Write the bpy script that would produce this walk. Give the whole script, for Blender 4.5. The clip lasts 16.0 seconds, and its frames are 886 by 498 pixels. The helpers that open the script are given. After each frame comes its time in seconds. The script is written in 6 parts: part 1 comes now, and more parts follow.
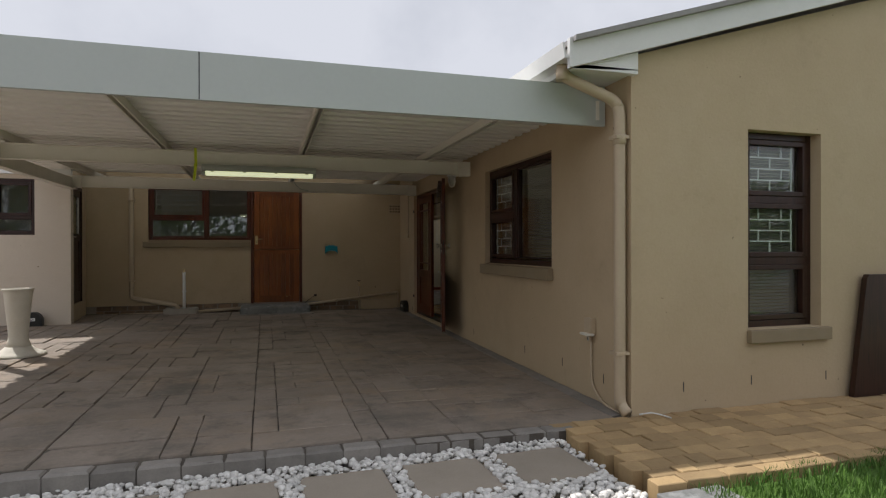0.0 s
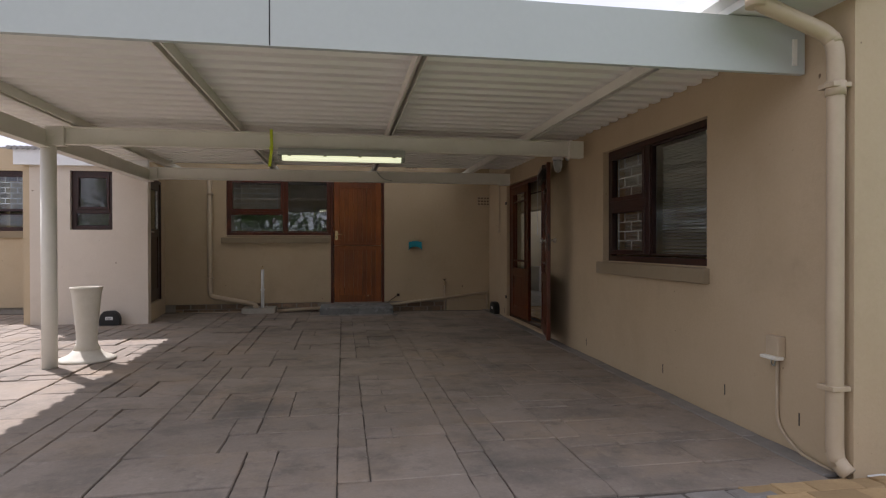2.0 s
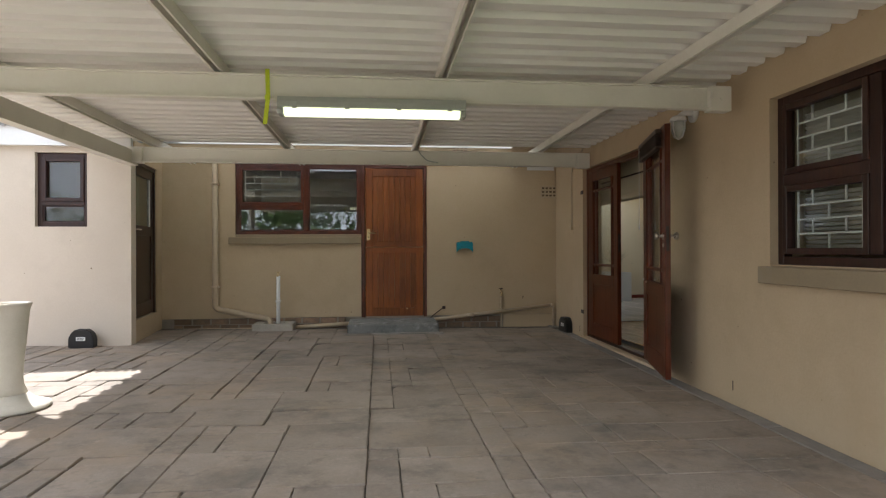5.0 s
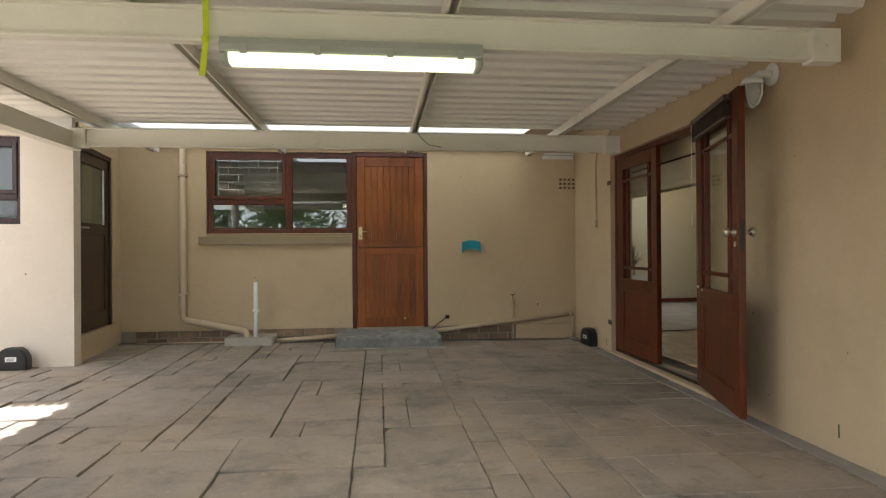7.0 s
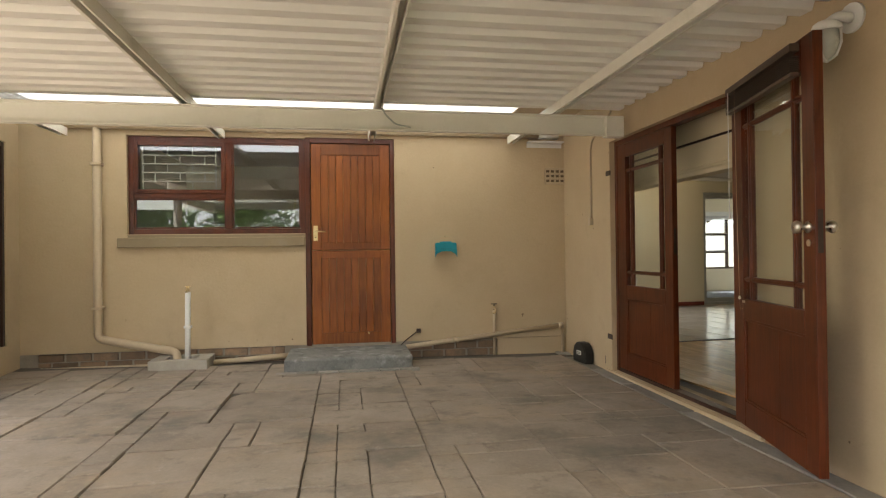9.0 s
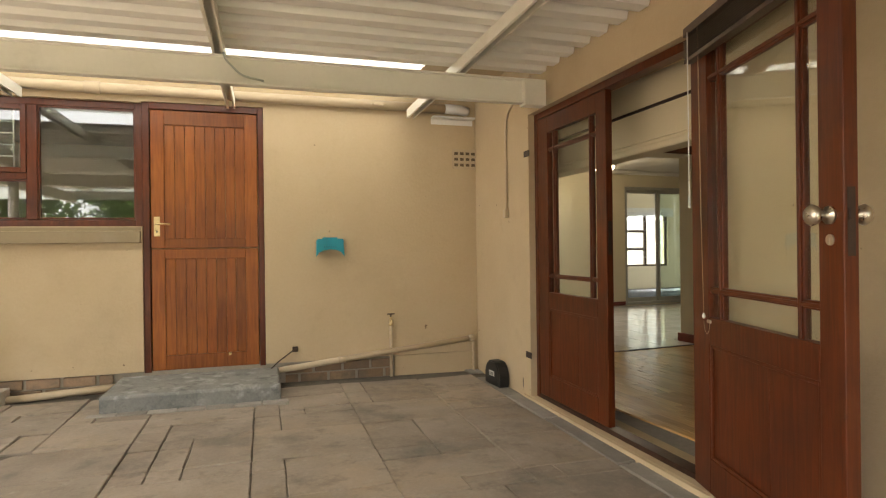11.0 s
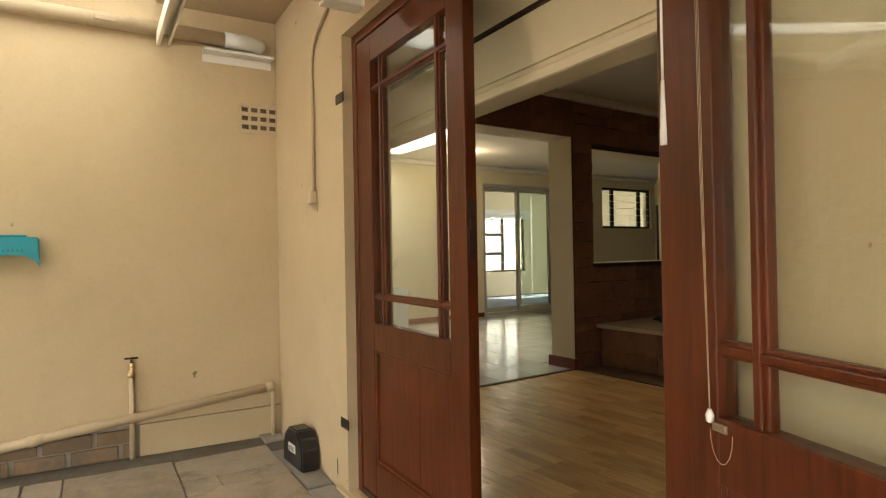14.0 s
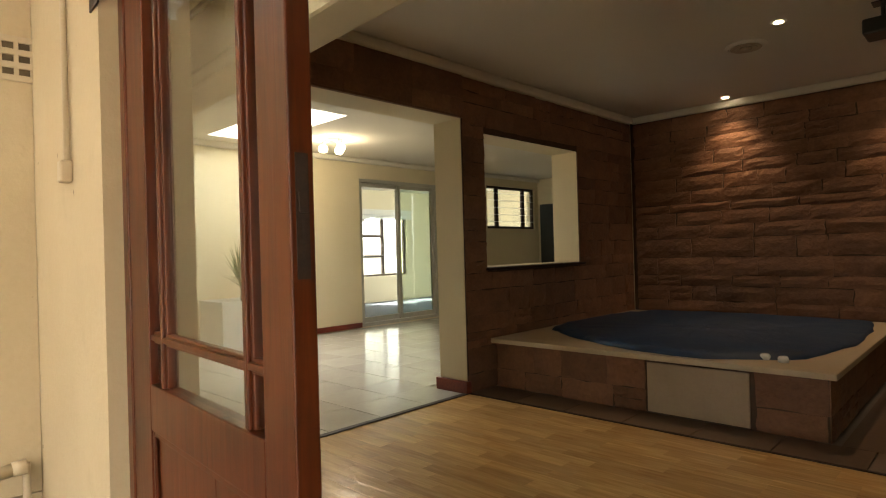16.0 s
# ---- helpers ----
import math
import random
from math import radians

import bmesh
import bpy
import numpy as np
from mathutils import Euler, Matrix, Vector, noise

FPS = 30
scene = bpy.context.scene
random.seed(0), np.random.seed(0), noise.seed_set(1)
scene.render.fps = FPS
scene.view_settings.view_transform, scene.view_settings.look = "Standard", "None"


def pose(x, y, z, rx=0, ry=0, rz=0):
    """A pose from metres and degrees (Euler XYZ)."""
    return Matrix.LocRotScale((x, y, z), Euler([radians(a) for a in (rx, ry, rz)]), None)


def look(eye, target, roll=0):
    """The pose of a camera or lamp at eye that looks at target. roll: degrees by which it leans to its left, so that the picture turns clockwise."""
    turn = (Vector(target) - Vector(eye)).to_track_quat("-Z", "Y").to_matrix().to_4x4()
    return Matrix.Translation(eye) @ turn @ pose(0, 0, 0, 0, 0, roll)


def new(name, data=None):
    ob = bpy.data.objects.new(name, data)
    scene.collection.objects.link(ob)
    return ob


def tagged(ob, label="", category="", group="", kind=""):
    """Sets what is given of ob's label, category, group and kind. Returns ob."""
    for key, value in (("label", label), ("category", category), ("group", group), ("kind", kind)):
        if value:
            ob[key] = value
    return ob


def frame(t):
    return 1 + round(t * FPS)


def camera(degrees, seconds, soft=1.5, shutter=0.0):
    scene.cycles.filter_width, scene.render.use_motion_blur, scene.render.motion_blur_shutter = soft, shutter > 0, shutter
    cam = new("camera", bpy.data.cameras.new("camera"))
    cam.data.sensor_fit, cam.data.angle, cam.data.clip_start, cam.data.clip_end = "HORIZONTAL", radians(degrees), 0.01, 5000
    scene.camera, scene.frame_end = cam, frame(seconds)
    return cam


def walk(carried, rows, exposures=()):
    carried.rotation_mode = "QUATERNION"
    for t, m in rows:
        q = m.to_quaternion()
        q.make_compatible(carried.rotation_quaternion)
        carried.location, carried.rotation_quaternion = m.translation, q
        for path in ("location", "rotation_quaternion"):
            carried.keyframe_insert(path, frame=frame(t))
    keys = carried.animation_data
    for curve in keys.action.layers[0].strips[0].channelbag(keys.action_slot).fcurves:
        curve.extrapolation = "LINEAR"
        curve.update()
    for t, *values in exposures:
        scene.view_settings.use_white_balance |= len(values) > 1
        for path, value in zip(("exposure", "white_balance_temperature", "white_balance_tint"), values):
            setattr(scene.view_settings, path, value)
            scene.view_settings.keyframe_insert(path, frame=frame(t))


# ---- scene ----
cam = camera(74.0, 16.0, soft=1.2)
PATH = [
    (0, (0.209, -0.249, 1.169), (0.786, 1.666, 1.163), -0.1),
    (0.5, (0.156, -0.031, 1.171), (0.646, 1.908, 1.159), -0.1),
    (1, (0.142, 0.218, 1.163), (0.577, 2.17, 1.152), -0.1),
    (1.5, (0.163, 0.492, 1.143), (0.552, 2.454, 1.134), -0.1),
    (2, (0.157, 0.764, 1.146), (0.492, 2.736, 1.131), -0.1),
    (2.5, (0.141, 1.07, 1.136), (0.437, 3.048, 1.124), -0.2),
    (3, (0.179, 1.386, 1.124), (0.449, 3.368, 1.111), -0.2),
    (3.5, (0.197, 1.681, 1.116), (0.455, 3.664, 1.107), -0.2),
    (4, (0.192, 1.988, 1.123), (0.428, 3.974, 1.108), -0.3),
    (4.2, (0.183, 2.135, 1.116), (0.411, 4.122, 1.107), -0.2),
    (6.5, (0.214, 3.416, 1.081), (0.426, 5.405, 1.088), -0.3),
    (7, (0.256, 3.676, 1.095), (0.475, 5.664, 1.099), -0.4),
    (7.5, (0.279, 3.908, 1.101), (0.512, 5.895, 1.109), -0.4),
    (8, (0.276, 4.195, 1.094), (0.523, 6.179, 1.106), -0.5),
    (8.2, (0.284, 4.292, 1.088), (0.543, 6.275, 1.101), -0.5),
    (10.3, (0.599, 5.323, 1.122), (1.084, 7.264, 1.117), -0.8),
    (10.5, (0.674, 5.442, 1.124), (1.185, 7.375, 1.116), -0.7),
    (11, (0.826, 5.682, 1.109), (1.41, 7.595, 1.106), -0.7),
    (11.5, (0.97, 5.944, 1.117), (1.618, 7.836, 1.115), -0.7),
    (12, (1.125, 6.17, 1.109), (1.86, 8.03, 1.11), -0.7),
    (12.5, (1.313, 6.381, 1.106), (2.114, 8.214, 1.111), -0.7),
    (13, (1.443, 6.652, 1.1), (2.309, 8.454, 1.106), -0.8),
    (13.5, (1.548, 6.868, 1.093), (2.488, 8.633, 1.1), -0.8),
    (14, (1.69, 7.056, 1.089), (2.708, 8.777, 1.099), -1.0),
    (14.5, (1.857, 7.26, 1.099), (2.933, 8.946, 1.111), -1.1),
    (15, (1.989, 7.475, 1.091), (3.132, 9.117, 1.106), -1.4),
    (15.5, (2.108, 7.617, 1.092), (3.344, 9.189, 1.104), -1.5),
    (16, (2.263, 7.790, 1.096), (3.605, 9.273, 1.104), -1.6),
]

# exposure: the clip's camera opens up as it leaves the open sky behind
EXPOSURES = [(0.0, -0.32, 6150, 13), (1.0, -0.1, 6100, 17), (2.0, 0.17, 5950, 20), (3.0, 0.47, 5850, 20), (4.2, 0.95, 5850, 15), (6.5, 1.5, 6050, 10), (8.0, 1.84, 6400, 11),
             (10.3, 2.38, 6900, 12), (12.5, 2.72, 7150, 10), (14.5, 3.05, 7150, 8), (16.0, 3.42, 6950, 7)]
walk(cam, [(t, look(eye, target, roll)) for t, eye, target, roll in PATH], EXPOSURES)

# ---------------------------------------------------------------- light
SUN_DIR = Vector((-0.47, 0.52, 1.0)).normalized()


def build_world():
    w = bpy.data.worlds.new("sky")
    scene.world = w
    w.use_nodes = True
    nt = w.node_tree
    nt.nodes.clear()
    out = nt.nodes.new("ShaderNodeOutputWorld")
    bg = nt.nodes.new("ShaderNodeBackground")
    sky = nt.nodes.new("ShaderNodeTexSky")
    sky.sky_type, sky.sun_disc = "NISHITA", False
    sky.sun_elevation = math.asin(SUN_DIR.z)
    sky.sun_rotation = math.atan2(SUN_DIR.x, SUN_DIR.y)
    sky.air_density, sky.dust_density = 1.0, 2.5
    # bright broken cloud over the blue
    tc = nt.nodes.new("ShaderNodeTexCoord")
    no = nt.nodes.new("ShaderNodeTexNoise")
    no.inputs["Scale"].default_value, no.inputs["Detail"].default_value, no.inputs["Roughness"].default_value = 3.2, 6, 0.55
    ramp = nt.nodes.new("ShaderNodeValToRGB")
    ramp.color_ramp.elements[0].position, ramp.color_ramp.elements[1].position = 0.30, 0.52
    ramp.color_ramp.elements[0].color, ramp.color_ramp.elements[1].color = (0.82, 0.82, 0.82, 1), (1.0, 1.0, 1.0, 1)
    mix = nt.nodes.new("ShaderNodeMix")
    mix.data_type = "RGBA"
    mix.inputs["B"].default_value = (15.0, 15.2, 15.6, 1)
    nt.links.new(tc.outputs["Generated"], no.inputs["Vector"])
    nt.links.new(no.outputs["Fac"], ramp.inputs["Fac"])
    nt.links.new(ramp.outputs["Color"], mix.inputs["Factor"])
    nt.links.new(sky.outputs["Color"], mix.inputs["A"])
    nt.links.new(mix.outputs["Result"], bg.inputs["Color"])
    bg.inputs["Strength"].default_value = 0.06
    nt.links.new(bg.outputs["Background"], out.inputs["Surface"])


build_world()
sun_data = bpy.data.lights.new("sun", "SUN")
sun_data.energy, sun_data.angle, sun_data.color = 5.0, radians(0.6), (1.0, 0.95, 0.86)
sun = new("sun", sun_data)
sun.matrix_world = look(SUN_DIR * 30, (0, 0, 0))


def lamp_area(name, m, sx, sy, power, colour):
    d = bpy.data.lights.new(name, "AREA")
    d.shape, d.size, d.size_y, d.energy, d.color = "RECTANGLE", sx, sy, power, colour
    o = new(name, d)
    o.matrix_world = m
    return o


def lamp_spot(name, m, power, colour, angle, blend=0.6):
    d = bpy.data.lights.new(name, "SPOT")
    d.energy, d.color, d.spot_size, d.spot_blend, d.shadow_soft_size = power, colour, radians(angle), blend, 0.03
    o = new(name, d)
    o.matrix_world = m
    return o


# ---------------------------------------------------------------- materials
def mat(name, c1, c2=None, rough=0.7, metal=0.0, scale=6.0, fine=60.0, bump=0.2, fine_bump=0.1, rand=0.0, island=0.0, spec=0.5, dist=0.01, stretch=(1, 1, 1), rough_var=0.12, coat=0.0, stain=None, stain_scale=1.2, stain_pos=(0.55, 0.75), specks=None):
    m = bpy.data.materials.new(name)
    m.use_nodes = True
    nt = m.node_tree
    b = nt.nodes["Principled BSDF"]
    L = nt.links.new
    c2 = c2 or tuple(v * 0.8 for v in c1)
    tc = nt.nodes.new("ShaderNodeTexCoord")
    mp = nt.nodes.new("ShaderNodeMapping")
    mp.inputs["Scale"].default_value = stretch
    L(tc.outputs["Object"], mp.inputs["Vector"])
    vec = mp.outputs["Vector"]
    if rand or island:
        info = nt.nodes.new("ShaderNodeObjectInfo") if rand else nt.nodes.new("ShaderNodeNewGeometry")
        src = info.outputs["Random"] if rand else info.outputs["Random Per Island"]
        mul = nt.nodes.new("ShaderNodeMath")
        mul.operation = "MULTIPLY"
        mul.inputs[1].default_value = 37.0
        L(src, mul.inputs[0])
        add = nt.nodes.new("ShaderNodeVectorMath")
        add.operation = "ADD"
        L(vec, add.inputs[0])
        L(mul.outputs[0], add.inputs[1])
        vec = add.outputs[0]
    n1 = nt.nodes.new("ShaderNodeTexNoise")
    n1.inputs["Scale"].default_value, n1.inputs["Detail"].default_value, n1.inputs["Roughness"].default_value = scale, 5, 0.6
    n2 = nt.nodes.new("ShaderNodeTexNoise")
    n2.inputs["Scale"].default_value, n2.inputs["Detail"].default_value, n2.inputs["Roughness"].default_value = fine, 4, 0.65
    L(vec, n1.inputs["Vector"])
    L(vec, n2.inputs["Vector"])
    avg = nt.nodes.new("ShaderNodeMix")
    avg.data_type = "FLOAT"
    avg.inputs["Factor"].default_value = 0.35
    L(n1.outputs["Fac"], avg.inputs["A"])
    L(n2.outputs["Fac"], avg.inputs["B"])
    ramp = nt.nodes.new("ShaderNodeValToRGB")
    ramp.color_ramp.elements[0].position, ramp.color_ramp.elements[1].position = 0.34, 0.66
    ramp.color_ramp.elements[0].color, ramp.color_ramp.elements[1].color = (*c2, 1), (*c1, 1)
    L(avg.outputs["Result"], ramp.inputs["Fac"])
    col = ramp.outputs["Color"]
    if stain:
        n3 = nt.nodes.new("ShaderNodeTexNoise")
        n3.inputs["Scale"].default_value, n3.inputs["Detail"].default_value, n3.inputs["Roughness"].default_value = stain_scale, 7, 0.68
        L(tc.outputs["Object"], n3.inputs["Vector"])
        r3 = nt.nodes.new("ShaderNodeValToRGB")
        r3.color_ramp.elements[0].position, r3.color_ramp.elements[1].position = stain_pos
        r3.color_ramp.elements[1].color = (0.85, 0.85, 0.85, 1)
        L(n3.outputs["Fac"], r3.inputs["Fac"])
        mx = nt.nodes.new("ShaderNodeMix")
        mx.data_type = "RGBA"
        mx.inputs["B"].default_value = (*stain, 1)
        L(r3.outputs["Color"], mx.inputs["Factor"])
        L(col, mx.inputs["A"])
        col = mx.outputs["Result"]
    if specks:
        n4 = nt.nodes.new("ShaderNodeTexNoise")
        n4.inputs["Scale"].default_value, n4.inputs["Detail"].default_value = 17.0, 2.0
        L(tc.outputs["Object"], n4.inputs["Vector"])
        r4 = nt.nodes.new("ShaderNodeValToRGB")
        r4.color_ramp.elements[0].position, r4.color_ramp.elements[1].position = 0.765, 0.79
        L(n4.outputs["Fac"], r4.inputs["Fac"])
        m4 = nt.nodes.new("ShaderNodeMix")
        m4.data_type = "RGBA"
        m4.inputs["B"].default_value = (*specks, 1)
        L(r4.outputs["Color"], m4.inputs["Factor"])
        L(col, m4.inputs["A"])
        col = m4.outputs["Result"]
    if rand or island:
        hsv = nt.nodes.new("ShaderNodeHueSaturation")
        mr = nt.nodes.new("ShaderNodeMapRange")
        k = rand or island
        mr.inputs["To Min"].default_value, mr.inputs["To Max"].default_value = 1 - k, 1 + k
        L(src, mr.inputs["Value"])
        L(mr.outputs["Result"], hsv.inputs["Value"])
        L(col, hsv.inputs["Color"])
        col = hsv.outputs["Color"]
    L(col, b.inputs["Base Color"])
    rr = nt.nodes.new("ShaderNodeMapRange")
    rr.inputs["To Min"].default_value, rr.inputs["To Max"].default_value = max(0.02, rough - rough_var), min(1, rough + rough_var)
    L(n1.outputs["Fac"], rr.inputs["Value"])
    L(rr.outputs["Result"], b.inputs["Roughness"])
    b.inputs["Metallic"].default_value = metal
    b.inputs["Specular IOR Level"].default_value = spec
    b.inputs["Coat Weight"].default_value = coat
    b.inputs["Coat Roughness"].default_value = 0.15
    b1 = nt.nodes.new("ShaderNodeBump")
    b1.inputs["Strength"].default_value, b1.inputs["Distance"].default_value = bump, dist
    b2 = nt.nodes.new("ShaderNodeBump")
    b2.inputs["Strength"].default_value, b2.inputs["Distance"].default_value = fine_bump, dist * 0.4
    L(n1.outputs["Fac"], b1.inputs["Height"])
    L(n2.outputs["Fac"], b2.inputs["Height"])
    L(b1.outputs["Normal"], b2.inputs["Normal"])
    L(b2.outputs["Normal"], b.inputs["Normal"])
    return m


def wood(name, dark, light, scale=9.0, along=2, rough=0.35, rand=0.0, coat=0.2):
    m = bpy.data.materials.new(name)
    m.use_nodes = True
    nt = m.node_tree
    b = nt.nodes["Principled BSDF"]
    L = nt.links.new
    tc = nt.nodes.new("ShaderNodeTexCoord")
    mp = nt.nodes.new("ShaderNodeMapping")
    s = [6.0, 6.0, 6.0]
    s[along] = 0.45
    mp.inputs["Scale"].default_value = s
    L(tc.outputs["Object"], mp.inputs["Vector"])
    vec = mp.outputs["Vector"]
    info = nt.nodes.new("ShaderNodeObjectInfo")
    mul = nt.nodes.new("ShaderNodeMath")
    mul.operation = "MULTIPLY"
    mul.inputs[1].default_value = 53.0
    L(info.outputs["Random"], mul.inputs[0])
    add = nt.nodes.new("ShaderNodeVectorMath")
    add.operation = "ADD"
    L(vec, add.inputs[0])
    L(mul.outputs[0], add.inputs[1])
    n = nt.nodes.new("ShaderNodeTexNoise")
    n.inputs["Scale"].default_value, n.inputs["Detail"].default_value, n.inputs["Distortion"].default_value = scale, 6, 0.7
    L(add.outputs[0], n.inputs["Vector"])
    n2 = nt.nodes.new("ShaderNodeTexNoise")
    n2.inputs["Scale"].default_value, n2.inputs["Detail"].default_value = 2.2, 3
    L(tc.outputs["Object"], n2.inputs["Vector"])
    av = nt.nodes.new("ShaderNodeMix")
    av.data_type = "FLOAT"
    av.inputs["Factor"].default_value = 0.4
    L(n.outputs["Fac"], av.inputs["A"])
    L(n2.outputs["Fac"], av.inputs["B"])
    ramp = nt.nodes.new("ShaderNodeValToRGB")
    ramp.color_ramp.elements[0].position, ramp.color_ramp.elements[1].position = 0.36, 0.64
    ramp.color_ramp.elements[0].color, ramp.color_ramp.elements[1].color = (*dark, 1), (*light, 1)
    L(av.outputs["Result"], ramp.inputs["Fac"])
    col = ramp.outputs["Color"]
    if rand:
        hsv = nt.nodes.new("ShaderNodeHueSaturation")
        mr = nt.nodes.new("ShaderNodeMapRange")
        mr.inputs["To Min"].default_value, mr.inputs["To Max"].default_value = 1 - rand, 1 + rand
        L(info.outputs["Random"], mr.inputs["Value"])
        L(mr.outputs["Result"], hsv.inputs["Value"])
        L(col, hsv.inputs["Color"])
        col = hsv.outputs["Color"]
    L(col, b.inputs["Base Color"])
    b.inputs["Roughness"].default_value = rough
    b.inputs["Specular IOR Level"].default_value = 0.35
    b.inputs["Coat Weight"].default_value = coat
    b.inputs["Coat Roughness"].default_value = 0.2
    bp = nt.nodes.new("ShaderNodeBump")
    bp.inputs["Strength"].default_value, bp.inputs["Distance"].default_value = 0.15, 0.003
    L(n.outputs["Fac"], bp.inputs["Height"])
    L(bp.outputs["Normal"], b.inputs["Normal"])
    return m


def glass_mat(name, tint=(0.95, 0.975, 0.96), gloss=0.06):
    # thin window pane: clear transmission with a reflection that grows at a grazing view
    m = bpy.data.materials.new(name)
    m.use_nodes = True
    nt = m.node_tree
    nt.nodes.clear()
    out = nt.nodes.new("ShaderNodeOutputMaterial")
    tr = nt.nodes.new("ShaderNodeBsdfTransparent")
    tr.inputs["Color"].default_value = (*tint, 1)
    gl = nt.nodes.new("ShaderNodeBsdfGlossy")
    gl.inputs["Roughness"].default_value = 0.006
    lw = nt.nodes.new("ShaderNodeLayerWeight")
    lw.inputs["Blend"].default_value = 0.5
    pw = nt.nodes.new("ShaderNodeMath")
    pw.operation = "POWER"
    pw.inputs[1].default_value = 4.0
    sc = nt.nodes.new("ShaderNodeMath")
    sc.operation = "MULTIPLY_ADD"
    sc.inputs[1].default_value, sc.inputs[2].default_value = 0.85, gloss
    mx = nt.nodes.new("ShaderNodeMixShader")
    nt.links.new(lw.outputs["Facing"], pw.inputs[0])
    nt.links.new(pw.outputs[0], sc.inputs[0])
    nt.links.new(sc.outputs[0], mx.inputs["Fac"])
    nt.links.new(tr.outputs["BSDF"], mx.inputs[1])
    nt.links.new(gl.outputs["BSDF"], mx.inputs[2])
    nt.links.new(mx.outputs["Shader"], out.inputs["Surface"])
    return m


def glow(name, colour, strength):
    m = bpy.data.materials.new(name)
    m.use_nodes = True
    b = m.node_tree.nodes["Principled BSDF"]
    b.inputs["Base Color"].default_value = (*colour, 1)
    b.inputs["Emission Color"].default_value = (*colour, 1)
    b.inputs["Emission Strength"].default_value = strength
    return m


def translucent(name, colour):
    m = bpy.data.materials.new(name)
    m.use_nodes = True
    nt = m.node_tree
    nt.nodes.clear()
    out = nt.nodes.new("ShaderNodeOutputMaterial")
    a = nt.nodes.new("ShaderNodeBsdfTranslucent")
    b = nt.nodes.new("ShaderNodeBsdfDiffuse")
    a.inputs["Color"].default_value = (*colour, 1)
    b.inputs["Color"].default_value = (*colour, 1)
    mx = nt.nodes.new("ShaderNodeMixShader")
    mx.inputs["Fac"].default_value = 0.1
    nt.links.new(a.outputs["BSDF"], mx.inputs[1])
    nt.links.new(b.outputs["BSDF"], mx.inputs[2])
    nt.links.new(mx.outputs["Shader"], out.inputs["Surface"])
    return m


def weather(m, patches, bump=0.0):
    """Adds irregular patches of other colours, in world space so that repeated pieces differ.
    patches: (colour, scale, low, high, amount)."""
    nt = m.node_tree
    bsdf = next(n for n in nt.nodes if n.type == "BSDF_PRINCIPLED")
    geo = nt.nodes.new("ShaderNodeNewGeometry")
    src = bsdf.inputs["Base Color"].links[0].from_socket
    for k, (colour, scale, lo, hi, amount) in enumerate(patches):
        off = nt.nodes.new("ShaderNodeVectorMath")
        off.operation = "ADD"
        off.inputs[1].default_value = (3.7 * k + 1.3, 9.1 * k, 5.3 * k)
        no = nt.nodes.new("ShaderNodeTexNoise")
        no.inputs["Scale"].default_value, no.inputs["Detail"].default_value, no.inputs["Roughness"].default_value = scale, 7, 0.66
        ra = nt.nodes.new("ShaderNodeMapRange")
        ra.inputs["From Min"].default_value, ra.inputs["From Max"].default_value = lo, hi
        ra.inputs["To Min"].default_value, ra.inputs["To Max"].default_value = 0.0, amount
        mx = nt.nodes.new("ShaderNodeMix")
        mx.data_type = "RGBA"
        mx.inputs["B"].default_value = (*colour, 1)
        nt.links.new(geo.outputs["Position"], off.inputs[0])
        nt.links.new(off.outputs[0], no.inputs["Vector"])
        nt.links.new(no.outputs["Fac"], ra.inputs["Value"])
        nt.links.new(ra.outputs["Result"], mx.inputs["Factor"])
        nt.links.new(src, mx.inputs["A"])
        src = mx.outputs["Result"]
    nt.links.new(src, bsdf.inputs["Base Color"])


TRANSLUCENT = translucent("milky_sheet", (0.50, 0.50, 0.48))
PLASTER = mat("beige_plaster", (0.53, 0.418, 0.272), (0.485, 0.378, 0.239), 0.85, scale=2.2, fine=46, bump=0.26, fine_bump=0.34, dist=0.016, stain=(0.40, 0.31, 0.20), stain_scale=0.9, stain_pos=(0.54, 0.85), specks=(0.22, 0.16, 0.10))
SILL = mat("sill_paint", (0.30, 0.235, 0.145), (0.255, 0.20, 0.125), 0.75, scale=5, fine=70, stain=(0.30, 0.25, 0.18), stain_scale=3)
PIPE = mat("pipe_paint", (0.52, 0.42, 0.29), (0.47, 0.375, 0.255), 0.5, scale=4, fine=40, bump=0.03, fine_bump=0.05)
WHITE_STEEL = mat("cream_painted_steel", (0.80, 0.775, 0.69), (0.74, 0.715, 0.63), 0.42, scale=3, fine=45, bump=0.04, fine_bump=0.05, stain=(0.50, 0.47, 0.38), stain_scale=2.3, stain_pos=(0.6, 0.9))
SHEET = mat("white_roof_sheet", (0.84, 0.825, 0.78), (0.81, 0.795, 0.75), 0.4, scale=1.2, fine=30, bump=0.01, fine_bump=0.01, stain=(0.68, 0.65, 0.58), stain_scale=0.8, stain_pos=(0.6, 0.95))
FASCIA = mat("pale_green_fascia", (0.52, 0.555, 0.53), (0.48, 0.515, 0.49), 0.45, scale=0.8, fine=30, bump=0.05, fine_bump=0.03)
# PLASTER lightened for the store front: its open daylight is put into the colour
DAYLIT_PLASTER = mat("daylit_beige_plaster", (0.66, 0.58, 0.48), (0.61, 0.53, 0.43), 0.85, scale=2.2, fine=46, bump=0.18, fine_bump=0.34, dist=0.016, stain=(0.50, 0.43, 0.34), stain_scale=0.9, stain_pos=(0.54, 0.85), specks=(0.22, 0.16, 0.10))
